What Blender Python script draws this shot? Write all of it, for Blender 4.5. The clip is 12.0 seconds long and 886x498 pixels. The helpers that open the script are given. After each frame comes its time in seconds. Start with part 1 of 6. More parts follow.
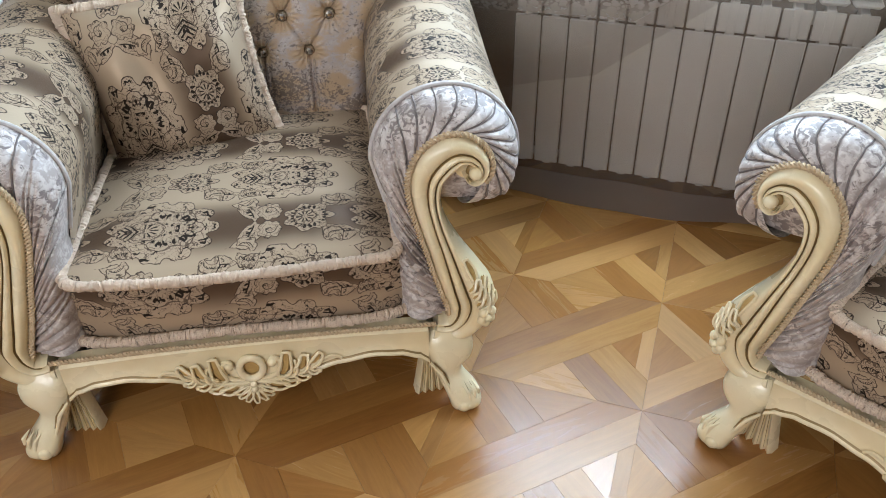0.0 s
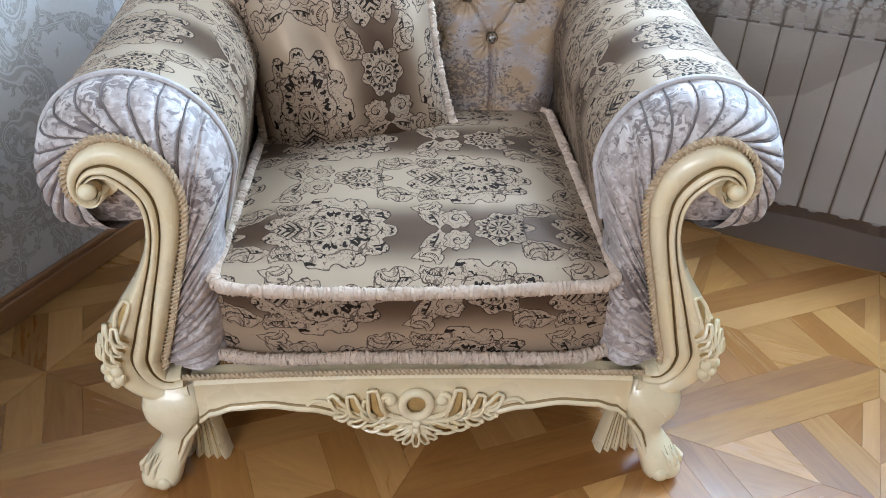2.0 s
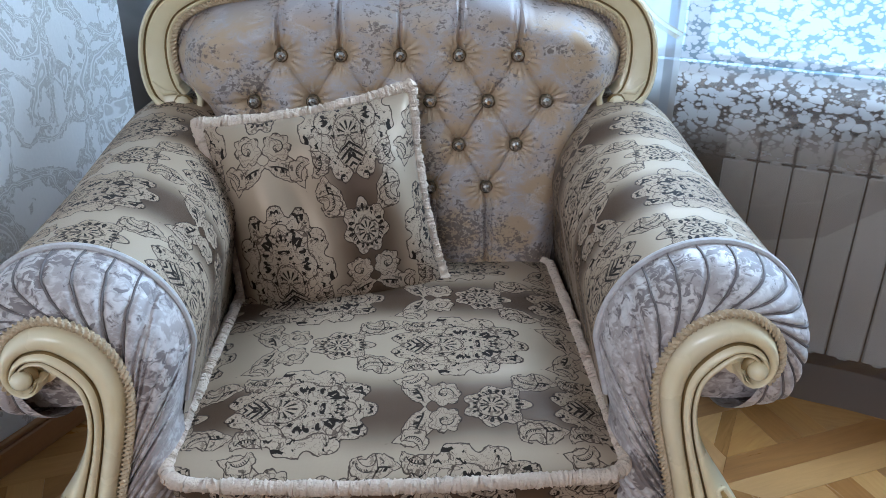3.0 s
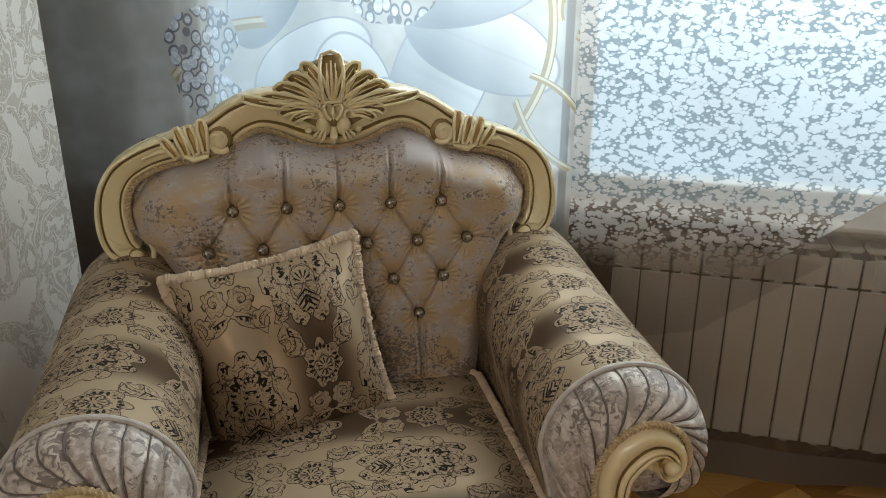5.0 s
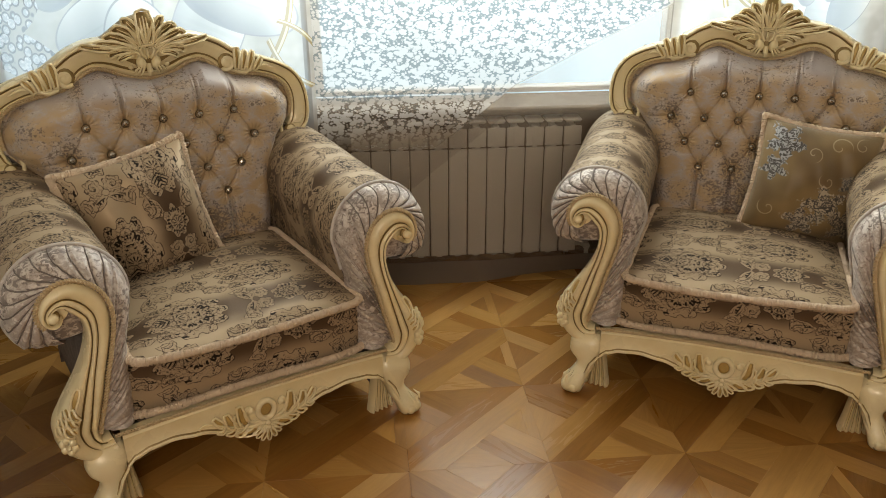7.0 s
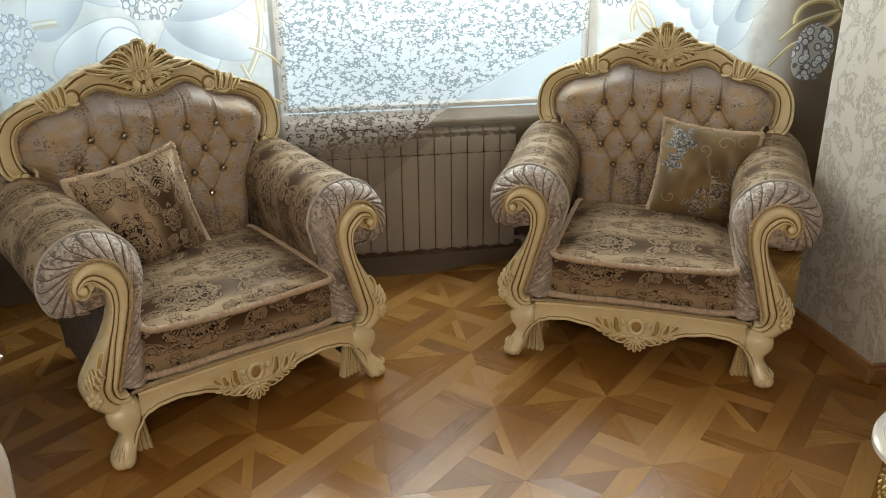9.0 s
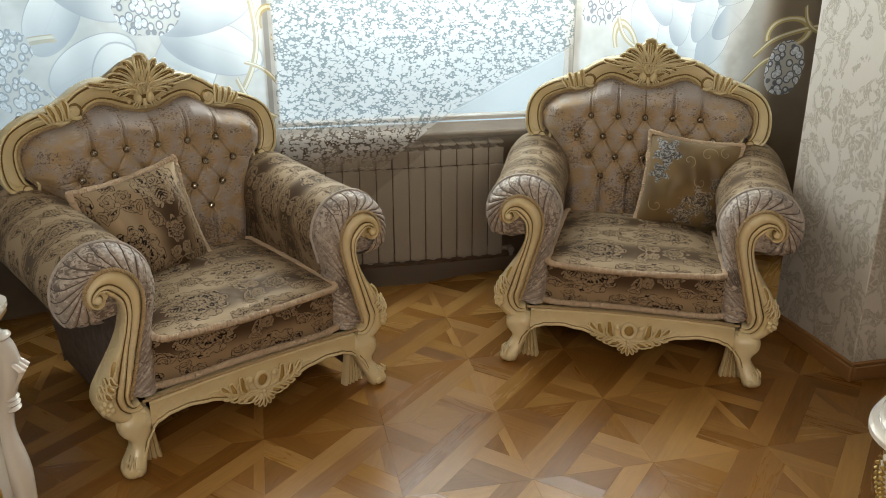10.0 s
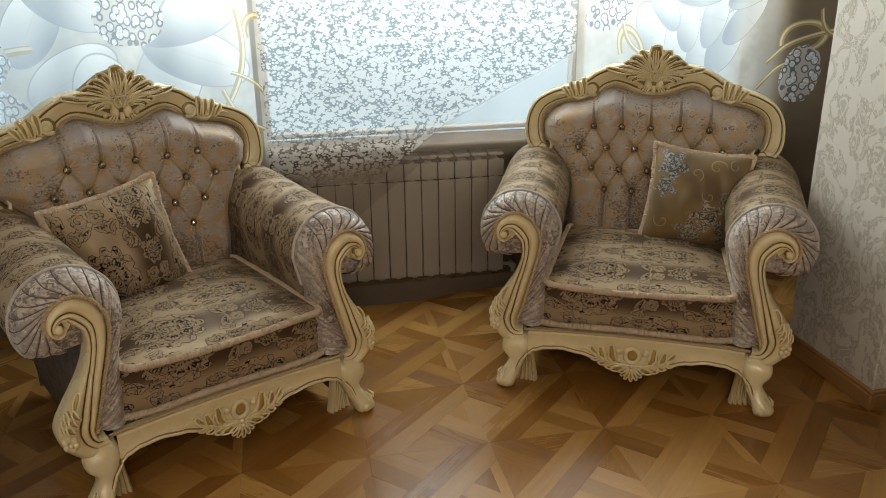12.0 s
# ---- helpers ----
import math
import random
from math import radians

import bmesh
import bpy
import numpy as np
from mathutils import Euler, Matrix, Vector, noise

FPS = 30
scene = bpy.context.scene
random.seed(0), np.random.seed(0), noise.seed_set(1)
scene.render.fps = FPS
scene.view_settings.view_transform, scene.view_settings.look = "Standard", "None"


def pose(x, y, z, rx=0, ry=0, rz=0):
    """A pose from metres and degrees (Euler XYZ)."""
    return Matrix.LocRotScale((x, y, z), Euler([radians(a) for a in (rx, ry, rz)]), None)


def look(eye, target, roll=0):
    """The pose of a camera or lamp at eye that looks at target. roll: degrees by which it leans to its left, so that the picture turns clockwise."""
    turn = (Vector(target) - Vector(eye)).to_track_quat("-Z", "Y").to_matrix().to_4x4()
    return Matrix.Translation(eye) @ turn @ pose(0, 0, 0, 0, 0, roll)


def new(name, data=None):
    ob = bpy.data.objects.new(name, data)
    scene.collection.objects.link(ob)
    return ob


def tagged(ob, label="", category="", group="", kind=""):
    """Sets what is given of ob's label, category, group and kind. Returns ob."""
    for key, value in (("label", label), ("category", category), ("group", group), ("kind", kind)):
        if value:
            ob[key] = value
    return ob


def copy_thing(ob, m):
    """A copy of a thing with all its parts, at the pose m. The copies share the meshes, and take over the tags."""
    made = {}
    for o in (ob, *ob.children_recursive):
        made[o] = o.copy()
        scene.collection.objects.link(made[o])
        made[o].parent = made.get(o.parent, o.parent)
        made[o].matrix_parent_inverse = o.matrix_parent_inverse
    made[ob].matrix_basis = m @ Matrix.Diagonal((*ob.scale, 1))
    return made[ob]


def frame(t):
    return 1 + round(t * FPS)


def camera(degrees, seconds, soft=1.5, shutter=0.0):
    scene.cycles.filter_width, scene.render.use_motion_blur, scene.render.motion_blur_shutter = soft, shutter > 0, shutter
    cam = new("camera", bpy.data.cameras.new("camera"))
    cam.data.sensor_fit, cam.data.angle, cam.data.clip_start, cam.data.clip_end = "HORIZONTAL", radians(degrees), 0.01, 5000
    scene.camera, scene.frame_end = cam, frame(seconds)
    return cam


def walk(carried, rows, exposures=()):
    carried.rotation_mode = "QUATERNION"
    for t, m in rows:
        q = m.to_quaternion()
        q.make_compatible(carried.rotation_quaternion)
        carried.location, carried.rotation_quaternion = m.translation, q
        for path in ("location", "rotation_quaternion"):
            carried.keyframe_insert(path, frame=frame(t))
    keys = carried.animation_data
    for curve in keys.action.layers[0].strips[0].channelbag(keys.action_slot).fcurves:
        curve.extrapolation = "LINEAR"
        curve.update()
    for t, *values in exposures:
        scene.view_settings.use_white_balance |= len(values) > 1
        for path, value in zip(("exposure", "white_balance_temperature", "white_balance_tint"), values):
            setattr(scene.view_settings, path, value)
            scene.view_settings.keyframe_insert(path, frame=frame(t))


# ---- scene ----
cam = camera(57.9, 12.0, soft=0.7)
PATH = [
    (0, (0.065, 0.142, 1.365), (0.287, 1.757, 0.206), -0.7),
    (0.5, (-0.043, 0.166, 1.357), (0.092, 1.81, 0.225), 1.4),
    (1, (-0.162, 0.284, 1.32), (-0.054, 1.945, 0.211), 1.6),
    (1.5, (-0.202, 0.366, 1.248), (-0.094, 2.023, 0.133), 1.8),
    (2, (-0.199, 0.409, 1.187), (-0.095, 2.071, 0.079), 1.9),
    (2.5, (-0.182, 0.451, 1.158), (-0.094, 2.173, 0.143), 1.5),
    (2.6, (-0.176, 0.465, 1.159), (-0.089, 2.207, 0.18), 1.2),
    (2.8, (-0.152, 0.51, 1.176), (-0.081, 2.283, 0.252), 0.8),
    (3, (-0.14, 0.567, 1.197), (-0.08, 2.373, 0.341), 0.4),
    (3.5, (-0.102, 0.674, 1.278), (-0.099, 2.545, 0.572), -0.1),
    (3.7, (-0.1, 0.7, 1.307), (-0.099, 2.574, 0.607), -0.0),
    (5.3, (-0.34, 0.275, 1.395), (0.098, 2.101, 0.706), -0.4),
    (5.5, (-0.374, 0.163, 1.394), (0.088, 1.974, 0.681), -0.8),
    (6, (-0.513, -0.078, 1.431), (0.11, 1.666, 0.675), -0.3),
    (6.5, (-0.688, -0.251, 1.445), (0.218, 1.355, 0.669), 0.8),
    (7, (-0.78, -0.456, 1.482), (0.21, 1.095, 0.699), -0.3),
    (7.5, (-0.853, -0.643, 1.502), (0.182, 0.879, 0.719), 0.3),
    (9.3, (-1.178, -0.85, 1.536), (-0.031, 0.625, 0.823), -0.7),
    (9.5, (-1.236, -0.842, 1.534), (-0.048, 0.608, 0.834), -0.1),
    (10, (-1.234, -0.829, 1.531), (-0.041, 0.622, 0.845), -0.1),
    (10.5, (-1.214, -0.816, 1.533), (-0.019, 0.636, 0.854), -0.1),
    (11, (-1.177, -0.795, 1.532), (0.02, 0.655, 0.851), -0.1),
    (11.5, (-1.128, -0.775, 1.535), (0.06, 0.682, 0.852), -0.2),
    (12, (-1.048, -0.759, 1.529), (0.111, 0.724, 0.853), -0.7),
]
EXPOSE = [(0, 0.36, 5900, 12), (0.5, 0.40, 5900, 12), (1.0, 0.32, 5600, 13), (1.5, 0.49, 5500, 13), (2.0, 0.50, 5400, 13), (2.5, 0.38, 5200, 13), (3.0, 0.00, 5100, 11), (3.5, -0.72, 5800, 9),
          (3.7, -0.90, 5700, 8), (5.3, -0.85, 8000, 14), (6.5, -0.52, 8700, 15), (7.6, -0.51, 8600, 16), (9.3, -0.74, 8300, 14), (12, -0.86, 8300, 14)]
walk(cam, [(t, look(eye, target, roll)) for t, eye, target, roll in PATH], EXPOSE)

# ---- world and lights ----
ROOM = pose(0, 0, 0, 0, 0, -27)      # the room's axes: x along the window wall, y towards the window

world = bpy.data.worlds.new("sky")
scene.world = world
world.use_nodes = True
wn = world.node_tree.nodes
sky = wn.new("ShaderNodeTexSky")
sky.sky_type, sky.sun_disc = "NISHITA", False
sky.sun_elevation, sky.sun_rotation = radians(40), radians(60)
wn["Background"].inputs["Strength"].default_value = 0.1
world.node_tree.links.new(sky.outputs[0], wn["Background"].inputs["Color"])


def area_lamp(name, m, sx, sy, watts, colour):
    data = bpy.data.lights.new(name, "AREA")
    data.shape, data.size, data.size_y, data.energy, data.color = "RECTANGLE", sx, sy, watts, colour
    ob = new(name, data)
    ob.matrix_world = m
    return ob


# fill light added behind the camera, in an opening made up for it
area_lamp("rear_fill_light", ROOM @ look((-0.45, -2.09, 2.02), (-0.1, 0.9, 0.40)), 2.0, 0.80, 50, (1.0, 0.95, 0.87))
# daylight from the high sky in the upper part of the window behind the curtains
area_lamp("window_light", ROOM @ look((0.15, 2.76, 1.93), (0.15, -1.5, 1.50)), 2.7, 0.70, 205, (0.72, 0.89, 1.0))


# ---- node helpers ----
class Ex:
    """A value in a node tree, with arithmetic."""

    def __init__(self, tree, sock):
        self.tree, self.sock = tree, sock

    def op(self, kind, *others):
        node = self.tree.nodes.new("ShaderNodeMath")
        node.operation = kind
        for k, o in enumerate((self, *others)):
            if isinstance(o, Ex):
                self.tree.links.new(o.sock, node.inputs[k])
            else:
                node.inputs[k].default_value = o
        return Ex(self.tree, node.outputs[0])

    def __add__(self, o): return self.op("ADD", o)
    def __radd__(self, o): return self.op("ADD", o)
    def __sub__(self, o): return self.op("SUBTRACT", o)
    def __rsub__(self, o): return (self * -1.0).op("ADD", o)
    def __mul__(self, o): return self.op("MULTIPLY", o)
    def __rmul__(self, o): return self.op("MULTIPLY", o)
    def __truediv__(self, o): return self.op("DIVIDE", o)
    def absolute(self): return self.op("ABSOLUTE")
    def sin(self): return self.op("SINE")
    def cos(self): return self.op("COSINE")
    def sqrt(self): return self.op("SQRT")
    def floor(self): return self.op("FLOOR")
    def frac(self): return self.op("FRACT")
    def mod(self, o): return self.op("FLOORED_MODULO", o)
    def atan2(self, o): return self.op("ARCTAN2", o)
    def low(self, o): return self.op("MINIMUM", o)
    def high(self, o): return self.op("MAXIMUM", o)

    def step(self, a, b):
        """0 below a, 1 above b, smooth between (a > b turns it round)."""
        node = self.tree.nodes.new("ShaderNodeMapRange")
        node.interpolation_type = "SMOOTHSTEP"
        self.tree.links.new(self.sock, node.inputs[0])
        lo, hi, v0, v1 = (a, b, 0.0, 1.0) if a < b else (b, a, 1.0, 0.0)
        for k, v in zip((1, 2, 3, 4), (lo, hi, v0, v1)):
            node.inputs[k].default_value = v
        return Ex(self.tree, node.outputs[0])


class Mat:
    """A node material under construction."""

    def __init__(self, name):
        self.m = bpy.data.materials.new(name)
        self.m.use_nodes = True
        self.t = self.m.node_tree
        self.bsdf = self.t.nodes["Principled BSDF"]

    def node(self, kind):
        return self.t.nodes.new(kind)

    def link(self, a, b):
        self.t.links.new(a.sock if isinstance(a, Ex) else a, b)

    def put(self, name, v):
        sock = self.bsdf.inputs[name]
        if isinstance(v, (Ex, bpy.types.NodeSocket)):
            self.link(v, sock)
        else:
            sock.default_value = (*v, 1) if isinstance(v, tuple) and len(v) == 3 else v
        return self

    def coords(self, kind="Object"):
        n, sep = self.node("ShaderNodeTexCoord"), self.node("ShaderNodeSeparateXYZ")
        self.link(n.outputs[kind], sep.inputs[0])
        self.vec = n.outputs[kind]
        return [Ex(self.t, sep.outputs[k]) for k in range(3)]

    def joined(self, x, y, z=0.0):
        n = self.node("ShaderNodeCombineXYZ")
        for k, v in enumerate((x, y, z)):
            if isinstance(v, Ex):
                self.link(v, n.inputs[k])
            else:
                n.inputs[k].default_value = v
        return n.outputs[0]

    def noise(self, scale, detail=3.0, vec=None, rough=0.55, distortion=0.0):
        n = self.node("ShaderNodeTexNoise")
        n.inputs["Scale"].default_value, n.inputs["Detail"].default_value = scale, detail
        n.inputs["Roughness"].default_value, n.inputs["Distortion"].default_value = rough, distortion
        if vec is not None:
            self.link(vec, n.inputs["Vector"])
        return Ex(self.t, n.outputs[0])

    def cells(self, scale, vec=None, feature="F1", out="Distance"):
        n = self.node("ShaderNodeTexVoronoi")
        n.feature = feature
        n.inputs["Scale"].default_value = scale
        if vec is not None:
            self.link(vec, n.inputs["Vector"])
        return Ex(self.t, n.outputs[out])

    def mix(self, f, a, b):
        n = self.node("ShaderNodeMix")
        n.data_type = "RGBA"
        for v, k in ((f, 0), (a, 6), (b, 7)):
            if isinstance(v, (Ex, bpy.types.NodeSocket)):
                self.link(v, n.inputs[k])
            else:
                n.inputs[k].default_value = (*v, 1) if isinstance(v, tuple) else v
        return n.outputs[2]

    def ramp(self, f, stops):
        n = self.node("ShaderNodeValToRGB")
        r = n.color_ramp
        while len(r.elements) < len(stops):
            r.elements.new(0.5)
        for e, (p, c) in zip(r.elements, stops):
            e.position, e.color = p, (*c, 1)
        self.link(f, n.inputs[0])
        return n.outputs[0]

    def bump(self, h, dist, strength=1.0):
        n = self.node("ShaderNodeBump")
        n.inputs["Distance"].default_value, n.inputs["Strength"].default_value = dist, strength
        self.link(h, n.inputs["Height"])
        self.link(n.outputs[0], self.bsdf.inputs["Normal"])
        return self


# ---- materials ----
def ivory():
    m = Mat("ivory_lacquer")
    m.coords("Object")
    n = m.noise(9, 4, m.vec)
    f = m.noise(160, 2, m.vec)
    m.put("Base Color", m.mix(n.step(0.3, 0.75), (0.82, 0.71, 0.475), (0.76, 0.63, 0.37)))
    m.put("Roughness", n * 0.12 + 0.22).put("Coat Weight", 0.35).put("Coat Roughness", 0.08)
    return m.bump(f, 0.0004, 0.5).m


def patina():
    m = Mat("gold_patina")
    m.coords("Object")
    n = m.noise(60, 3, m.vec)
    m.put("Base Color", m.mix(n, (0.36, 0.25, 0.10), (0.22, 0.14, 0.05)))
    m.put("Roughness", 0.38).put("Metallic", 0.25)
    return m.m


def damask(name, light, taupe, leaf, dark):
    """Satin ground with soft bands along U; medallions in staggered rows, and between them a palmette, two volutes and acanthus leaves.
    The motifs are pale and matt, with thin dark outlines and short dark strokes."""
    m = Mat(name)
    x, y, _ = m.coords("UV")
    wob, wob2 = m.noise(12, 2, m.vec), m.noise(12, 2, m.joined(y, x, 0.4))
    x, y = x + (wob - 0.5) * 0.011, y + (wob2 - 0.5) * 0.011
    ROW, LONG = 0.155, 0.50
    q = y / ROW + 0.5
    row = q.floor()
    v = (q.frac() - 0.5) * ROW
    run = x / LONG + row.mod(2.0) * 0.5
    half = (x / (LONG * 0.5) + 0.5).floor()
    s = x - half * (LONG * 0.5)
    mm = (((y / ROW - half.mod(2.0)) * 0.5 + 0.5).frac() - 0.5).absolute() * (2 * ROW)
    g = (run.frac() - 0.5) * LONG
    mv = v.absolute()
    bands = (y / ROW * 3.14159).cos()
    c = m.mix((bands + (m.noise(7, 2, m.vec) - 0.5) * 0.5).step(-0.25, 1.0), light, taupe)
    line_col = (0.050, 0.030, 0.020)

    def polar(along, cx, cy, stretch, across=None):
        px, py = (along - cx) / stretch, (mv if across is None else across) - cy
        return (px * px + py * py).sqrt(), py.atan2(px)

    def acanthus(along, cx, cy, big, wide, turn, half):
        """Distance to a notched leaf bent round a centre, and strokes combed across its inner side."""
        co, si = math.cos(radians(turn)), math.sin(radians(turn))
        px, py = along - cx, mv - cy
        th, rr = (py * co - px * si).atan2(px * co + py * si), (px * px + py * py).sqrt()
        e = (th / radians(half)).absolute()
        off = rr - big - th * (wide * 0.35)
        d = off.absolute() - (1.0 - e * e).high(-0.2) * (wide + (th * 5.0).sin().absolute() * (wide * 0.45) * off.step(-0.001, 0.001))
        comb = (th * 27.0 + off * 420.0).sin().step(0.0, 0.5) * (off / wide).step(-0.05, -0.15) * (off / wide).step(-0.62, -0.50) * e.step(0.62, 0.50)
        rib = (off / wide + 0.05 - th * 0.2).absolute().step(0.13, 0.05) * e.step(0.80, 0.62)
        return d, comb.high(rib)

    def petals(along, cx, stretch, n, far, rad, across=None):
        """Distance to a ring of lobed petals about a disc, to the single petal, and a sprig of leaflets in each."""
        r, th = polar(along, cx, 0.0, stretch, across)
        psi = ((th * (n / 6.28319) + 0.5).frac() - 0.5) * (6.28319 / n)
        bx, by = r * psi.cos() - far, r * psi.sin()
        fx = bx + rad * 0.60
        fan, reach = by.atan2(fx), (fx * fx + by * by).sqrt()
        one = (bx * bx + by * by).sqrt() - rad * 0.86 - (fan * 2.6).cos().absolute() * (rad * 0.26)
        leafy = ((reach / rad - 0.40) * 3.2).sin().high(0.0)
        sprig = (((fan / 0.62 + 0.5).frac() - 0.5).absolute() - leafy * 0.30).step(0.04, -0.05) * (reach / rad).step(0.42, 0.48) * (reach / rad).step(1.30, 1.24) * fan.absolute().step(1.0, 0.9)
        return one.low(r - far), one, sprig

    def ornament(loc, shapes, curls):
        """Fill, outlines and dark strokes of one motif; both halves are mirrored. shapes: (distance, strokes), the later over the earlier."""
        soft, curl, tick = m.noise(48, 2, loc, 0.5, 0.5), m.noise(40, 1.5, loc, 0.5, 1.7), m.noise(60, 2, loc, 0.5, 1.0)
        shift = (soft - 0.5) * 0.015
        fill = rim = ink = None
        for d, marks, broken in shapes:
            d = d + shift - 0.0022
            inside = d.step(0.0006, -0.0006)
            edge = d.absolute().step(0.0015, 0.0006)
            if broken:
                marks = marks * tick.step(0.40, 0.46)
            marks = marks * d.step(-0.001, -0.003)
            rim = edge if rim is None else (rim * (1.0 - inside * 0.65)).high(edge)
            ink = marks if ink is None else (ink * (1.0 - inside)).high(marks)
            fill = inside if fill is None else fill.high(inside)
        vein = (curl - 0.5).absolute().step(0.024, 0.011) * fill * curls
        scroll = m.noise(52, 1.0, loc, 0.4, 2.6)
        swirl = (scroll - 0.46).absolute().step(0.022, 0.010) * fill
        blot = tick.step(0.602, 0.632) * fill * curls
        return fill, rim.high(vein * 0.85).high(swirl * 0.5), ink.high(blot)

    # medallion: two rings of petals, a fan of strokes at its heart, a pointed base
    ring, one, sprig = petals(s, 0.002, 1.34, 11.0, 0.060, 0.0235, mm)
    inner, _, sprig2 = petals(s, 0.010, 1.42, 7.0, 0.033, 0.0190, mm)
    hr, hth = polar(s, -0.030, 0.0, 1.3, mm)
    fan = ((hth / 0.55 + 0.5).frac() - 0.5).absolute().step(0.24, 0.14) * hr.step(0.022, 0.018) * hr.step(0.004, 0.007) * hth.absolute().step(1.75, 1.6)
    tip = (((s + 0.068) / 0.030).absolute() + mm / 0.024 - 1.0) * 0.02
    fill, rim, ink = ornament(m.joined(s, mm, 1.7), ((ring, sprig, True), (one.high(ring), sprig * 0.0, False), (inner, sprig2, True), (hr - 0.026, fan, False),
                                                    (tip, (s * 520.0 + mm * 420.0).sin().step(0.1, 0.5), False)), 1.0)
    tie = ink * 1e-7
    # palmette, volutes and acanthus leaves between the medallions
    palm, _, sprig3 = petals(g + tie, 0.052, 1.25, 7.0, 0.0235, 0.0150)
    pr, pth = polar(g, 0.044, 0.0, 1.2)
    fan2 = ((pth / 0.60 + 0.5).frac() - 0.5).absolute().step(0.24, 0.14) * pr.step(0.017, 0.014) * pr.step(0.004, 0.006)
    vr, vth = polar(g, -0.028, 0.027, 1.0)
    spiral = ((vth / 6.28319 + vr / 0.0115 + 0.3).frac() - 0.5).absolute().step(0.10, 0.05) * vr.step(0.016, 0.013)
    parts = [(*acanthus(g, *at), False) for at in ((-0.118, -0.004, 0.062, 0.017, 42, 38), (-0.085, 0.066, 0.016, 0.009, -60, 95), (0.142, 0.000, 0.060, 0.016, 118, 40), (0.100, 0.064, 0.015, 0.008, -110, 95), (0.176, 0.080, 0.022, 0.010, -100, 60))]
    parts += [(vr - 0.0190 - (vth * 3.5).cos().absolute() * 0.0055, spiral, False), (palm, sprig3, True), (pr - 0.019, fan2, False)]
    fill2, rim2, ink2 = ornament(m.joined(g + tie, mv, 5.2), parts, 0.75)
    cover, rims, ink = fill.high(fill2), rim.high(rim2), ink.high(ink2)
    c = m.mix(cover * 0.85, c, leaf)
    c = m.mix(rims * 0.92, c, line_col)
    c = m.mix(ink * 0.97, c, dark)
    thread = (y * 5200.0).sin() * 0.5 + (x * 5200.0).sin() * 0.5
    m.put("Base Color", c)
    m.put("Roughness", cover * 0.14 + 0.42).put("Sheen Weight", 0.0)
    m.put("Specular IOR Level", cover * -0.06 + 0.16).put("Metallic", cover * -0.26 + 0.26)
    return m.bump(cover - ink * 0.6 + thread * 0.06, 0.0010, 0.5).m


def velvet(name, buttoned=False):
    """Crushed velvet: smooth silver areas, tan where the nap turns, flecks where the pile is pressed."""
    m = Mat(name)
    x, y, z = m.coords("Object")
    area = m.noise(7.0, 2, m.vec, 0.5, 0.5)
    mid = m.noise(30, 3, m.joined(x * 0.6, y, z), 0.6, 0.9)
    fleck = m.noise(150, 4, m.joined(x * 0.8, y * 0.8, z), 0.62, 0.5)
    fine = m.noise(420, 2, m.vec)
    tan = (area * 0.65 + mid * 0.35).step(0.47, 0.72)
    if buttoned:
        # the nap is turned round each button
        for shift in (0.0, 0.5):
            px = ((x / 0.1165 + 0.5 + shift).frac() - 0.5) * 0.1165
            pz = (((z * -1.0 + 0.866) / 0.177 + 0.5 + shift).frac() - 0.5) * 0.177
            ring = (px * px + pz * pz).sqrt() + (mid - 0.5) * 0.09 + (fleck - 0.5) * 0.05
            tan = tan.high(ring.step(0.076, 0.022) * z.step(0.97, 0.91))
    if buttoned:
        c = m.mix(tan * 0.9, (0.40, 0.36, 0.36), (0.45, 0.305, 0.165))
        c = m.mix((mid * 0.75 + fine * 0.25).step(0.50, 0.70) * 0.50, c, (0.64, 0.57, 0.51))
        # more dark flecks at the sides, low down and near the top
        edge_bias = x.absolute().step(0.24, 0.44) * 0.06 + z.step(0.66, 0.50) * 0.09 + z.step(0.93, 1.02) * 0.05 - 0.045
        pressed = (fleck + (area - 0.5) * 0.55 + (mid - 0.5) * 0.45 + edge_bias).step(0.53, 0.66)
    else:
        fleck = m.noise(80, 3, m.joined(x * 0.75, y * 0.8, z), 0.6, 0.9)
        c = m.mix(tan * 0.6, (0.39, 0.325, 0.290), (0.45, 0.34, 0.24))
        c = m.mix((mid * 0.4 + fleck * 0.6).step(0.46, 0.60) * 0.65, c, (0.71, 0.65, 0.605))
        pressed = ((fleck * -0.7 + 0.7) + mid * 0.3 + (area - 0.5) * 0.70).step(0.535, 0.60)
    c = m.mix(pressed * 0.8, c, (0.12, 0.085, 0.068) if buttoned else (0.16, 0.125, 0.115))
    m.put("Base Color", c).put("Roughness", pressed * 0.12 + 0.40).put("Sheen Weight", 0.38).put("Sheen Roughness", 0.3)
    m.put("Sheen Tint", (0.96, 0.93, 0.92, 1)).put("Specular IOR Level", 0.5)
    return m.bump(mid * 0.5 + fine * 0.2 - pressed * 0.35, 0.0020, 0.5).m


def chenille():
    m = Mat("chenille_trim")
    m.coords("Object")
    n, f = m.noise(330, 3, m.vec), m.noise(90, 3, m.vec)
    m.put("Base Color", m.mix(n * 0.6 + f * 0.4, (0.52, 0.37, 0.26), (0.84, 0.69, 0.54)))
    m.put("Roughness", 0.9).put("Sheen Weight", 0.1)
    return m.bump(n, 0.004, 0.9).m


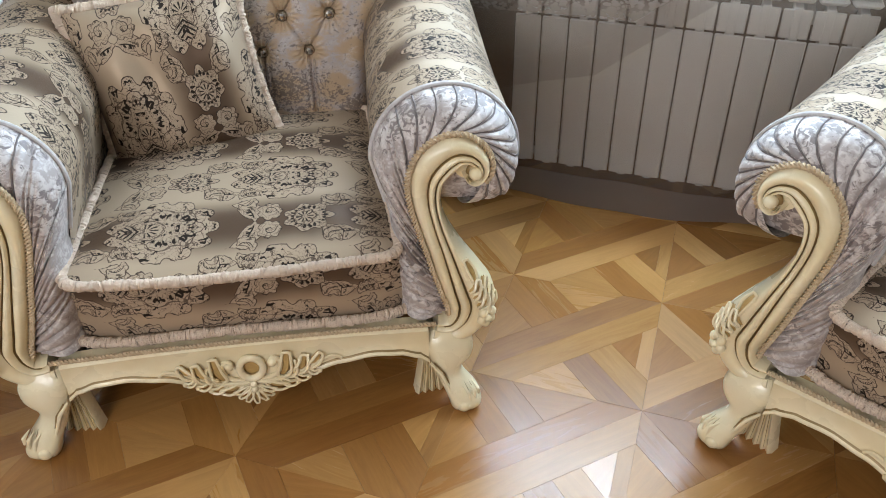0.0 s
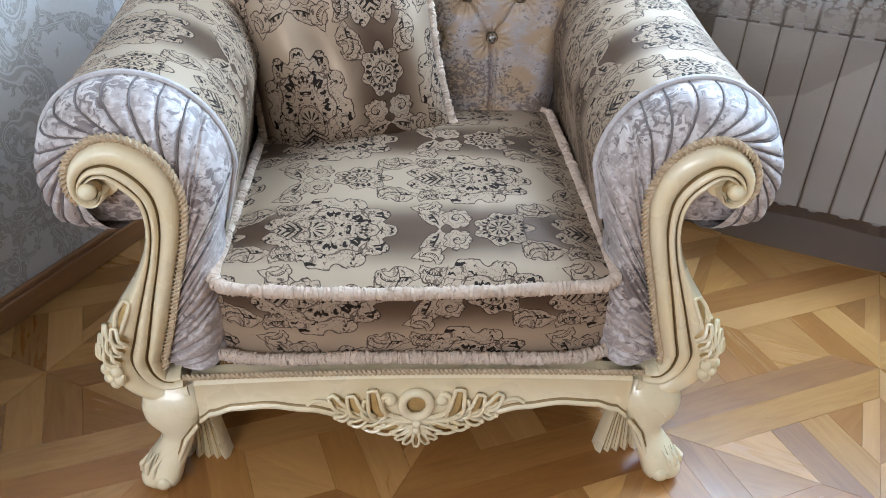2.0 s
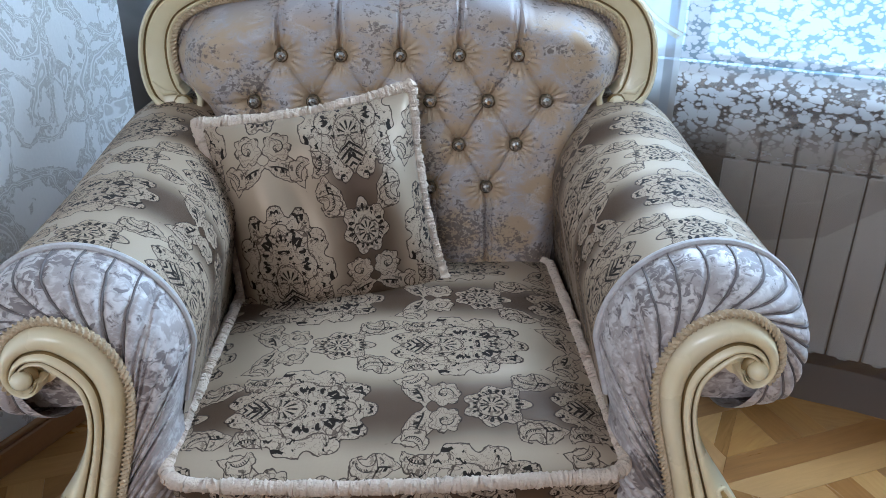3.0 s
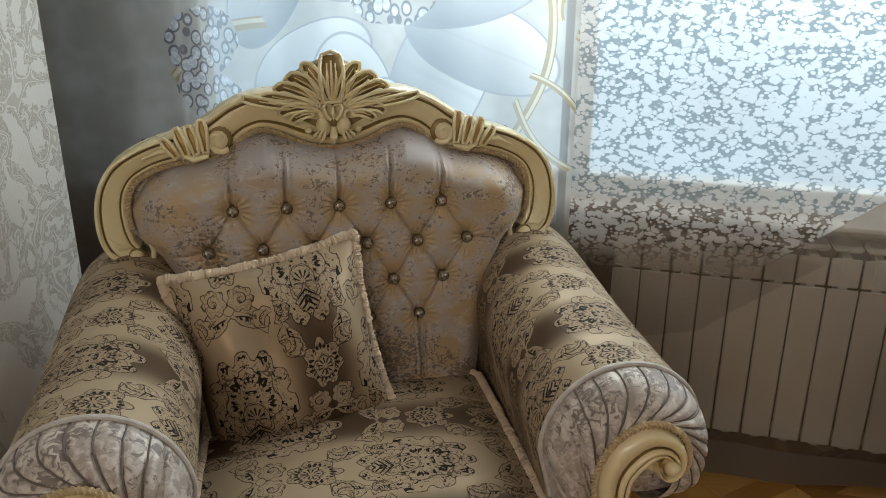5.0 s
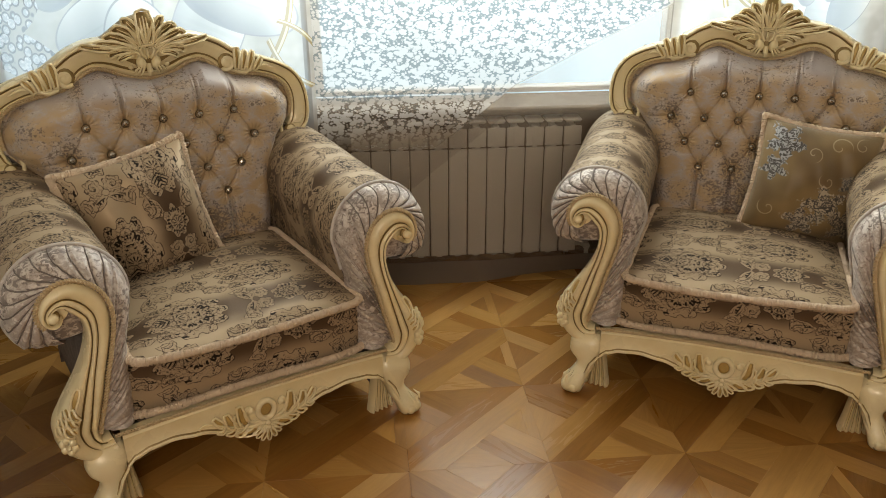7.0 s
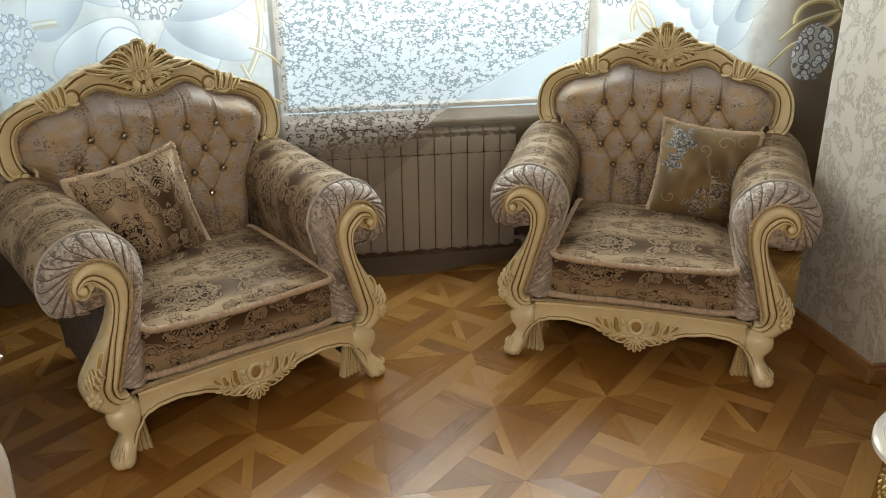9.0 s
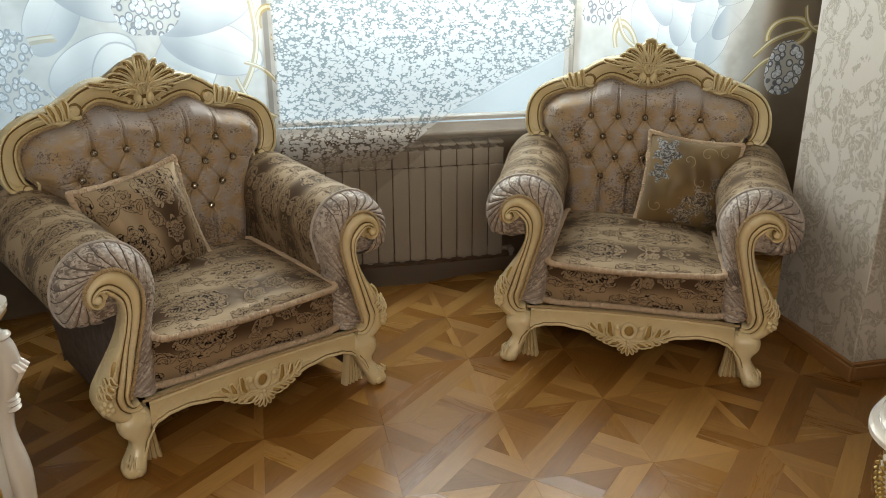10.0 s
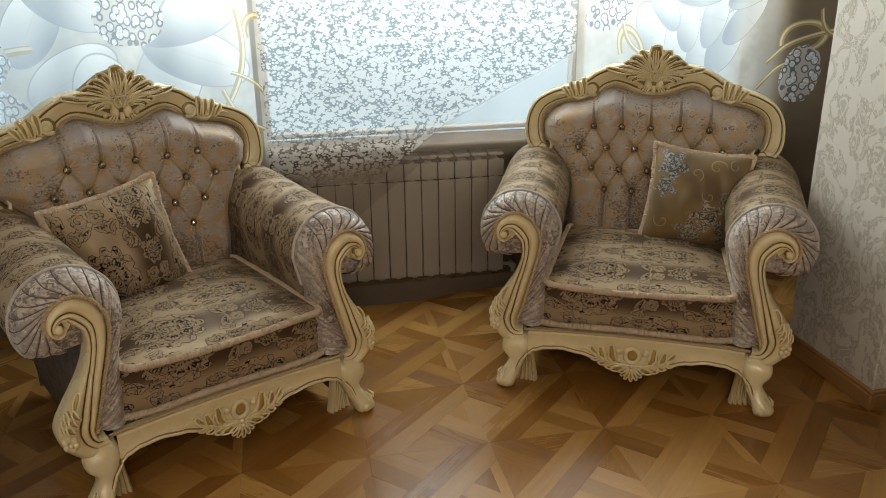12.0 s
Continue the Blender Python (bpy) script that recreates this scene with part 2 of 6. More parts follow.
def plain(name, a, b, rough, scale=20.0, metal=0.0, bump=0.0, **more):
    m = Mat(name)
    m.coords("Object")
    n, f = m.noise(scale, 4, m.vec), m.noise(scale * 9, 3, m.vec)
    m.put("Base Color", m.mix((n * 0.65 + f * 0.35).step(0.3, 0.7), a, b)).put("Roughness", n * 0.15 + rough).put("Metallic", metal)
    for k, v in more.items():
        m.put(k.replace("_", " "), v)
    if bump:
        m.bump(n * 0.4 + f * 0.6, bump, 0.6)
    return m.m


def gold_satin():
    """The cushion of the second chair: gold satin with grey flowers."""
    m = Mat("gold_satin_print")
    x, y, _ = m.coords("UV")
    n = m.noise(5, 2, m.vec)
    c = m.mix(n.step(0.3, 0.7), (0.120, 0.070, 0.026), (0.255, 0.165, 0.066))

    def flower(cx, cy, size, k):
        u, v = x - cx, y - cy
        th, r = v.atan2(u), (u * u + v * v).sqrt()
        nn = m.noise(40 + 4 * k, 1.5, m.vec, 0.5, 1.6)
        d = r - (th * 5.0 + k).cos() * size * 0.22 - size * 0.75 - (nn - 0.5) * size * 1.1
        return d.step(0.004, -0.004), (nn - 0.5).absolute().step(0.06, 0.025).high((r / size * 3.0 + nn * 2.2 + th * 0.16).frac().step(0.30, 0.18))
    for cx, cy, size, col, k in ((-0.11, 0.125, 0.068, (0.38, 0.41, 0.45), 1), (-0.13, 0.035, 0.045, (0.36, 0.38, 0.40), 2),
                                 (0.05, -0.06, 0.068, (0.46, 0.39, 0.31), 3), (-0.01, -0.125, 0.058, (0.44, 0.38, 0.32), 4),
                                 (0.125, -0.115, 0.060, (0.42, 0.34, 0.26), 5), (0.11, 0.02, 0.035, (0.22, 0.18, 0.13), 6)):
        f, lines = flower(cx, cy, size, k)
        c = m.mix(f * 0.85, c, col)
        c = m.mix(f * lines * 0.95, c, (0.03, 0.024, 0.020))
    # thin curling tendrils
    for cx, cy, rad, k in ((0.055, 0.135, 0.040, 0.4), (0.125, 0.150, 0.030, 2.2), (-0.02, 0.10, 0.030, 3.6), (-0.12, -0.10, 0.035, 5.0), (0.04, 0.02, 0.030, 1.0)):
        u, v = x - cx, y - cy
        rr = (u * u + v * v).sqrt()
        line = ((v.atan2(u) / 6.2832 + rr * (1.1 / rad) + k).frac() - 0.5).absolute().step(0.085, 0.04) * rr.step(rad, rad * 0.9)
        c = m.mix(line * 0.6, c, (0.46, 0.37, 0.24))
    m.put("Base Color", c).put("Roughness", 0.38).put("Sheen Weight", 0.3)
    return m.bump(m.noise(900, 2, m.vec), 0.0006, 0.5).m


def wood(name, dark, light, rough, per="object", grain=1.0, coat=0.0):
    """Oak-like boards: the grain runs along U."""
    m = Mat(name)
    x, y, _ = m.coords("UV")
    if per == "object":
        n = m.node("ShaderNodeObjectInfo")
        rnd = Ex(m.t, n.outputs["Random"])
    else:
        n = m.node("ShaderNodeNewGeometry")
        rnd = Ex(m.t, n.outputs["Random Per Island"])
    shift = m.joined(x * 1.0 + rnd * 37.0, y * 9.0 + rnd * 11.0, rnd * 5.0)
    g = m.noise(5.0, 5, shift, 0.6, 1.2)
    fine = m.noise(10.0, 4, m.joined(x * 0.9 + rnd * 3.0, y * 16.0 + g * 0.8, rnd), 0.6)
    t = (rnd * 7.31).frac() * 0.42 + g * 0.60 * grain + fine * 0.55 - 0.33
    hue = (rnd * 13.7).frac()
    c = m.ramp(t, [(0.12, dark), (0.5, tuple(0.5 * (p + q) for p, q in zip(dark, light))), (0.9, light)])
    m.put("Base Color", m.mix(hue * 0.25, c, (light[0] * 0.9, light[1] * 0.75, light[2] * 0.55)))
    m.put("Roughness", g * 0.10 + rough + (rnd * 5.3).frac() * 0.22).put("Coat Weight", coat).put("Coat Roughness", 0.22)
    return m.bump(g * 0.5 + fine * 0.5, 0.0005, 0.5).m


def wallpaper():
    """Light embossed paper with winding stems and notched leaves in grey."""
    m = Mat("damask_wallpaper")
    x, y, z = m.coords("UV")
    loc = m.joined(x, y * 0.72, 2.3)
    # stems that wander, with notched leaves along them
    stem = (m.noise(8.0, 1.0, loc, 0.4, 1.4) - 0.5).absolute()
    bite, fine, vein = m.noise(44, 2, loc, 0.55, 0.9), m.noise(90, 2, loc, 0.5, 0.6), m.noise(70, 1, loc, 0.5, 2.0)
    leaves = (stem - 0.070 - (bite - 0.5) * 0.32).step(0.010, -0.010) * (stem - 0.017).step(0.0, 0.006)
    stalk = stem.step(0.011, 0.006)
    leaf = (leaves * (fine - 0.36).step(0.0, 0.04)).high(stalk * 0.8)
    lines = (vein - 0.5).absolute().step(0.05, 0.02) * leaves
    strokes = m.noise(70, 3, m.joined(x * 3.0, y * 0.5, 0.0))
    paper = m.noise(140, 3, m.vec)
    c = m.mix(paper * 0.4 + strokes * 0.3, (0.74, 0.72, 0.685), (0.62, 0.60, 0.565))
    c = m.mix(leaf * 0.80, c, (0.43, 0.40, 0.35))
    c = m.mix(lines * 0.7, c, (0.66, 0.64, 0.60))
    m.put("Base Color", c).put("Roughness", leaf * 0.12 + 0.5)
    return m.bump(leaf * 0.8 - lines * 0.4 + paper * 0.25 + strokes * 0.2, 0.0015, 0.6).m


def sheer(name, kind):
    """Photo-printed tulle: partly clear, partly letting light through. Coordinates are the room's."""
    m = Mat(name)
    x, _, z = m.coords("Object")
    flat = m.joined(x, z, 0.0)
    if kind == "speckle":
        big = m.noise(3.0, 2, flat)
        wx, wz = x * 0.72 + (m.noise(17, 2, flat) - 0.5) * 0.018, z + (m.noise(19, 2, flat) - 0.5) * 0.018
        spots, small = m.cells(52, m.joined(wx, wz, 0.0)), m.cells(105, m.joined(wx, wz, 0.7))
        fine = m.noise(34, 2, flat, 0.5, 0.3)
        # large round dots, with smaller ones between them
        t = spots.low(small * 0.95 + 0.06) + (fine - 0.5) * 0.55 + (big - 0.5) * 0.25
        leaf = t.step(0.40, 0.60)
        # the print ends on a slanting, slightly bowed line
        rise = (x * 0.8 + 0.754).low(x * 0.49 + 0.787).high(x * 0.25 + 0.588)
        line = z - rise
        within = line.step(-0.006, 0.006)
        fold = line.step(-0.092, -0.086) * line.step(0.002, -0.004) * x.step(0.25, 0.05)
        low_edge = z.step(0.58, 0.70)
        m_leaf = leaf * within * (low_edge * 0.9 + 0.1)
        c = m.mix(m_leaf, (0.72, 0.69, 0.66), (0.19, 0.215, 0.225))
        c = m.mix(within * -1.0 + 1.0, c, (0.52, 0.46, 0.40))
        # no daylight stands behind the tulle below the sill: darkened in its colour
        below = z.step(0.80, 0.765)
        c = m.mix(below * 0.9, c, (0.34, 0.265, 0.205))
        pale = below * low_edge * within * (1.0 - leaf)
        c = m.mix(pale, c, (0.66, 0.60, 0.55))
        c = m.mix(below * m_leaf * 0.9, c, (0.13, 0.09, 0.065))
        c = m.mix(fold * 0.8, c, (0.27, 0.20, 0.15))
        doubled = z.step(0.098, 0.090)
        c = m.mix(doubled * 0.7, c, (0.30, 0.245, 0.215))
        clear = m_leaf * -0.24 + (within * -0.12 + 0.62) - fold * 0.12 - doubled * 0.38 - pale * 0.16
    else:
        n = m.noise(9, 2, flat)
        c = m.mix(n.step(0.35, 0.7), (0.60, 0.56, 0.51), (0.74, 0.71, 0.67))
        # the ground turns brown towards outer edge and hem: missing backlight as colour
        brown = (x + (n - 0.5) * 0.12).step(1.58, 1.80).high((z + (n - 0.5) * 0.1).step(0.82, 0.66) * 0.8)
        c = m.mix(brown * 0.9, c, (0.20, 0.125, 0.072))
        hem = (x.absolute() - 0.70).absolute().step(0.013, 0.009)
        c = m.mix(hem * 0.8, c, (0.25, 0.23, 0.22))
        clear = brown * -0.16 + 0.34 - hem * 0.15

        def ell(cx, cz, rx, rz, turn):
            co, si = math.cos(radians(turn)), math.sin(radians(turn))
            px, pz = x - cx, z - cz
            u, v = (px * co + pz * si) / rx, (pz * co - px * si) / rz
            return u, v, (u * u + v * v).sqrt()
        petals = FLOWERS[name]["petals"]
        for cx, cz, rx, rz, turn in petals:
            u, v, r = ell(cx, cz, rx, rz, turn)
            inside = r.step(1.0, 0.96)
            shade = m.mix((v * 0.5 + u * 0.35 + 0.5), (0.38, 0.395, 0.43), (0.93, 0.92, 0.90))
            c = m.mix(inside, c, shade)
            c = m.mix((r - 0.985).absolute().step(0.03, 0.01) * 0.75, c, (0.36, 0.37, 0.40))
            c = m.mix((v.absolute().step(0.05, 0.015)) * inside * 0.18, c, (0.45, 0.46, 0.48))
        for cx, cz, rx, rz, w in FLOWERS[name]["rings"]:
            u, v, r = ell(cx, cz, rx, rz, 20)
            th = v.atan2(u)
            band = (r - 0.9 - th * 0.05).absolute().step(w, w * 0.75) * (th + 0.6).step(-1.8, -1.6)
            c = m.mix(band, c, (0.50, 0.36, 0.15))
            c = m.mix(band * (r - 0.93 - th * 0.05).absolute().step(w * 0.5, w * 0.2), c, (0.80, 0.70, 0.48))
        for x0, z0, x1, z1, w, bow in FLOWERS[name]["stems"]:
            length = math.hypot(x1 - x0, z1 - z0)
            co, si = (x1 - x0) / length, (z1 - z0) / length
            u = ((x - x0) * co + (z - z0) * si) / length
            v = ((z - z0) * co - (x - x0) * si) - (u * 3.1416).sin() * bow
            band = v.absolute().step(w, w * 0.8) * u.step(-0.02, 0.02) * u.step(1.02, 0.98)
            c = m.mix(band, c, (0.48, 0.35, 0.16))
            c = m.mix((v - w * 0.3).absolute().step(w * 0.45, w * 0.2) * band, c, (0.82, 0.74, 0.55))
        for cx, cz, rx, rz, turn in FLOWERS[name]["jewels"]:
            u, v, r = ell(cx, cz, rx, rz, turn)
            inside = (r + (m.noise(14, 2, flat) - 0.5) * 0.3).step(1.0, 0.97)
            cell = m.cells(25, m.joined(x * 1.3, z, 0.3))
            gem = m.mix(m.noise(85, 2, flat).step(0.4, 0.62), (0.62, 0.65, 0.70), (0.95, 0.95, 0.98))
            gem = m.mix(cell.step(0.40, 0.47), gem, (0.19, 0.18, 0.20))
            gem = m.mix(cell.step(0.54, 0.62), gem, (0.62, 0.58, 0.54))
            c = m.mix(inside, c, gem)
    t = m.t
    lit, cut, tl = m.node("ShaderNodeBsdfDiffuse"), m.node("ShaderNodeBsdfTransparent"), m.node("ShaderNodeBsdfTranslucent")
    m1, m2 = m.node("ShaderNodeMixShader"), m.node("ShaderNodeMixShader")
    m.link(c, lit.inputs[0]), m.link(c, tl.inputs[0])
    cut.inputs[0].default_value = (0.97, 0.97, 0.97, 1)
    m1.inputs[0].default_value = 0.55
    m.link(lit.outputs[0], m1.inputs[1]), m.link(tl.outputs[0], m1.inputs[2])
    m.link(clear, m2.inputs[0])
    m.link(m1.outputs[0], m2.inputs[1]), m.link(cut.outputs[0], m2.inputs[2])
    m.link(m2.outputs[0], t.nodes["Material Output"].inputs[0])
    t.nodes.remove(m.bsdf)
    return m.m


FLOWERS = {
    "flower_tulle_left": {
        "petals": ((-1.55, 1.30, 0.17, 0.10, 60), (-1.42, 1.10, 0.20, 0.11, 30), (-1.30, 1.00, 0.13, 0.20, 10), (-1.05, 1.08, 0.13, 0.24, -25),
                   (-0.93, 1.17, 0.22, 0.11, -20), (-0.98, 1.34, 0.24, 0.12, 12), (-1.40, 1.42, 0.20, 0.12, -30), (-1.15, 1.55, 0.16, 0.24, 0), (-1.20, 0.92, 0.09, 0.16, 0)),
        "rings": ((-0.67, 1.26, 0.055, 0.075, 0.22), (-1.62, 0.86, 0.10, 0.07, 0.10)),
        "stems": ((-0.76, 1.36, -0.84, 0.94, 0.014, 0.05), (-0.80, 1.10, -0.66, 1.00, 0.010, 0.02), (-0.84, 1.03, -0.68, 0.86, 0.012, -0.03), (-1.86, 1.05, -1.55, 1.22, 0.020, 0.05),
                  (-1.60, 0.98, -1.40, 0.80, 0.014, -0.03)),
        "jewels": ((-1.18, 1.33, 0.14, 0.115, 0), (-1.76, 1.16, 0.12, 0.10, 20), (-1.72, 0.98, 0.15, 0.085, -30)),
    },
    "flower_tulle_right": {
        "petals": ((1.08, 1.20, 0.07, 0.16, 20), (1.20, 1.12, 0.07, 0.17, 5), (1.32, 1.10, 0.07, 0.18, -8), (1.44, 1.16, 0.07, 0.16, -22), (1.25, 1.25, 0.06, 0.13, 0),
                   (1.38, 1.27, 0.06, 0.14, -14), (1.53, 1.27, 0.06, 0.15, -38), (1.58, 1.40, 0.06, 0.16, -60), (1.12, 1.34, 0.06, 0.14, 30), (1.30, 1.42, 0.16, 0.10, 0)),
        "rings": ((1.84, 1.17, 0.10, 0.07, 0.20), (0.98, 1.14, 0.05, 0.10, 0.25)),
        "stems": ((1.66, 1.06, 2.05, 1.22, 0.013, 0.03), (0.93, 1.28, 1.06, 1.10, 0.012, -0.03), (1.62, 0.94, 1.86, 1.06, 0.012, 0.03), (1.90, 1.30, 2.02, 1.16, 0.011, -0.04)),
        "jewels": ((1.84, 1.00, 0.085, 0.14, -10), (0.86, 1.30, 0.12, 0.07, 20)),
    },
}

IVORY, PATINA, CHENILLE = ivory(), patina(), chenille()
SEAM = plain("velvet_seam", (0.58, 0.54, 0.51), (0.42, 0.38, 0.36), 0.6, 60)
# dark colour for the pleat lines, in place of shade in the creases
CREASE_SHADE = plain("pleat_crease_shade", (0.13, 0.105, 0.095), (0.20, 0.165, 0.15), 0.7, 60)
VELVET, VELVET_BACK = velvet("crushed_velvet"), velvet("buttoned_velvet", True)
WASH = plain("gold_wash", (0.58, 0.40, 0.155), (0.43, 0.28, 0.095), 0.30, 30, metal=0.12)
DAMASK = damask("silver_damask", (0.41, 0.308, 0.208), (0.095, 0.058, 0.034), (0.40, 0.298, 0.204), (0.010, 0.006, 0.004))
GOLD_SATIN = gold_satin()
ROPE = plain("twisted_cord", (0.60, 0.46, 0.29), (0.42, 0.30, 0.165), 0.5, 120, bump=0.001)
CRYSTAL = plain("cut_glass_button", (0.90, 0.86, 0.80), (0.20, 0.15, 0.10), 0.05, 170, metal=0.9)
# dark band round each button's edge
BUTTON_RIM = plain("button_dark_rim", (0.12, 0.085, 0.05), (0.20, 0.14, 0.07), 0.3, 90, metal=0.8)
PAPER = wallpaper()
SKIRTING = wood("brown_skirting", (0.27, 0.13, 0.05), (0.43, 0.235, 0.10), 0.35)
TONES = {"dark": ((0.180, 0.074, 0.016), (0.350, 0.158, 0.037)), "mid": ((0.225, 0.098, 0.023), (0.41, 0.198, 0.050)), "light": ((0.305, 0.147, 0.041), (0.505, 0.272, 0.085))}
PARQUET = {k: wood("oak_parquet_" + k, a, b, 0.16, "object", 1.3, 0.05) for k, (a, b) in TONES.items()}
PARQUET_FAR = {k: wood("oak_parquet_rest_" + k, a, b, 0.16, "island", 1.3, 0.05) for k, (a, b) in TONES.items()}
# rear legs don't show; coloured dark like the shaded space below the seat
LEG_SHADE = plain("rear_leg_shade", (0.050, 0.030, 0.018), (0.035, 0.020, 0.012), 0.5, 30)
# sill coloured brown so that it shows no bright bar
SILL = plain("brown_sill", (0.20, 0.145, 0.10), (0.14, 0.10, 0.07), 0.45, 14)
# plain dark velvet; part of its darkness is shade on the sides
SIDE_VELVET_SHADED = plain("side_velvet_shaded", (0.21, 0.17, 0.155), (0.11, 0.085, 0.075), 0.6, 25, bump=0.001)
SCREED = plain("floor_joint", (0.10, 0.055, 0.025), (0.07, 0.04, 0.02), 0.6)
# duller than white plaster, to cut the light bounced through the room
PLASTER = plain("white_plaster", (0.52, 0.50, 0.47), (0.46, 0.445, 0.42), 0.7, 6, bump=0.001)
# for walls out of view, kept dark so that they return little fill
UNSEEN_BEIGE = plain("unseen_dark_beige", (0.25, 0.20, 0.15), (0.21, 0.165, 0.12), 0.7, 6, bump=0.001)
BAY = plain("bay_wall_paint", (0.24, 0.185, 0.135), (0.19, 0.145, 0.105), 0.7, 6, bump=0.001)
# darker copy of the bay colour: shade of the bay's sides put into it
BAY_SHADE = plain("bay_side_shade", (0.125, 0.095, 0.072), (0.095, 0.072, 0.055), 0.75, 6, bump=0.001)
ENAMEL = plain("white_enamel", (0.74, 0.72, 0.68), (0.68, 0.66, 0.62), 0.32, 8)
PVC = plain("white_pvc", (0.82, 0.83, 0.83), (0.76, 0.77, 0.77), 0.3, 8)
GLOSS = plain("white_gloss_lacquer", (0.84, 0.83, 0.80), (0.80, 0.78, 0.75), 0.14, 5, Coat_Weight=0.4)
GILT = plain("gilt_edge", (0.55, 0.38, 0.14), (0.36, 0.23, 0.07), 0.3, 50, metal=0.7)


# ---- mesh helpers ----
class Shape:
    """Gathers vertices, faces, UVs and material slots of one mesh."""

    def __init__(self):
        self.v, self.f, self.uv, self.mi = [], [], [], []

    def grid(self, pts, uv=None, wrap=False, mat=0):
        """A sheet of points [row][column]; wrap closes the columns. mat: a slot or a function of (row, column)."""
        rows, cols, base = len(pts), len(pts[0]), len(self.v)
        for r in pts:
            self.v += [tuple(p) for p in r]
        for i in range(rows - 1):
            for j in range(cols if wrap else cols - 1):
                k = (j + 1) % cols
                self.f.append((base + i * cols + j, base + i * cols + k, base + (i + 1) * cols + k, base + (i + 1) * cols + j))
                if uv is None:
                    self.uv.append(((0, 0),) * 4)
                else:
                    self.uv.append((uv[i][j], uv[i][k], uv[i + 1][k], uv[i + 1][j]))
                self.mi.append(mat(i, j) if callable(mat) else mat)
        return self

    def face(self, pts, uv=None, mat=0):
        base = len(self.v)
        self.v += [tuple(p) for p in pts]
        self.f.append(tuple(range(base, base + len(pts))))
        self.uv.append(uv or ((0, 0),) * len(pts))
        self.mi.append(mat)
        return self

    def tube(self, path, r, seg=8, closed=False, mat=0, twist=None, flat=1.0, up=(0, 0, 1)):
        """A tube along a path; r: one radius or one a point; twist: (depth, strands, turns a metre) for cord."""
        path = [Vector(p) for p in path]
        n, rows, run = len(path), [], 0.0
        side = None
        for i, p in enumerate(path):
            a, b = path[i - 1] if i or closed else p, path[(i + 1) % n] if i < n - 1 or closed else p
            d = (b - a).normalized()
            if side is None:
                side = d.cross(Vector(up))
                if side.length < 1e-3:
                    side = d.cross(Vector((1, 0.1, 0)))
            side = (side - d * side.dot(d)).normalized()
            other = d.cross(side)
            run += (p - path[i - 1]).length if i else 0
            rad = r[i] if isinstance(r, (list, tuple, np.ndarray)) else r
            ring = []
            for k in range(seg):
                t = 2 * math.pi * k / seg
                q = rad * (1 + (twist[0] * math.cos(twist[1] * t - 2 * math.pi * twist[2] * run) if twist else 0))
                ring.append(p + side * q * math.cos(t) + other * q * flat * math.sin(t))
            rows.append(ring)
        if closed:
            rows.append(rows[0])
        uv = [[(0.01 * i, 0.01 * k) for k in range(seg)] for i in range(len(rows))]
        self.grid(rows, uv, True, mat)
        if not closed:
            self.face(list(reversed(rows[0])), mat=mat), self.face(rows[-1], mat=mat)
        return self

    def ball(self, c, axes, m=None, seg=10, rings=6, mat=0):
        """An ellipsoid at c with the half-axes given, turned by the matrix m."""
        rows = []
        for i in range(rings + 1):
            a = math.pi * i / rings
            ring = []
            for k in range(seg):
                t = 2 * math.pi * k / seg
                s = max(math.sin(a), 0.02)
                p = Vector((axes[0] * s * math.cos(t), axes[1] * s * math.sin(t), axes[2] * math.cos(a)))
                ring.append(Vector(c) + (m @ p if m else p))
            rows.append(ring)
        return self.grid(rows, None, True, mat)

    def leaf(self, path, width, height, out=(0, -1, 0), mat=0, seg=7, tip=0.15):
        """A carved tongue along a path: a tapering ridge that stands out along 'out'."""
        path, out, rows = [Vector(p) for p in path], Vector(out).normalized(), []
        n = len(path)
        for i, p in enumerate(path):
            s = i / (n - 1)
            d = (path[min(i + 1, n - 1)] - path[max(i - 1, 0)]).normalized()
            side = d.cross(out).normalized()
            w = width * (tip + (1 - tip) * math.sin(math.pi * min(1, 0.12 + 0.88 * s) ** 0.8))
            h = height * (0.35 + 0.65 * math.sin(math.pi * (0.1 + 0.85 * s)))
            row = []
            for k in range(seg):
                a = -1 + 2 * k / (seg - 1)
                prof = (1 - a * a) ** 0.5 if abs(a) < 1 else 0.0
                row.append(p + side * (a * w * 0.5) + out * (h * prof - 0.001))
            rows.append(row)
        self.grid(rows, None, False, mat)
        return self

    def rimmed(self, path, width, rim, lift, out=(0, -1, 0), blunt=0.25, floor=2):
        """A carved leaf: a rounded rim all round and a sunk floor, along a path in space."""
        knots = [Vector(p) for p in path]
        mid = [Vector(p) for p in spline([tuple(p) for p in knots], 12)]
        out, left, right = Vector(out).normalized(), [], []
        for i, p in enumerate(mid):
            e = i / 11
            d = (mid[min(i + 1, 11)] - mid[max(i - 1, 0)]).normalized()
            side = d.cross(out).normalized()
            w = 0.5 * width * (blunt + (1 - blunt) * math.sin(math.pi * (0.08 + 0.80 * e)) ** 0.8)
            left.append(p - side * w), right.append(p + side * w)
        rise = [out * lift * (0.55 + 0.45 * math.sin(math.pi * (0.1 + 0.75 * i / 11))) for i in range(12)]
        loop = [a + u for a, u in zip(left, rise)] + [mid[-1] + (mid[-1] - mid[-2]).normalized() * width * 0.25 * blunt + rise[-1]] + [a + u for a, u in zip(reversed(right), reversed(rise))]
        self.tube(loop, rim, 7, True, up=tuple(out))
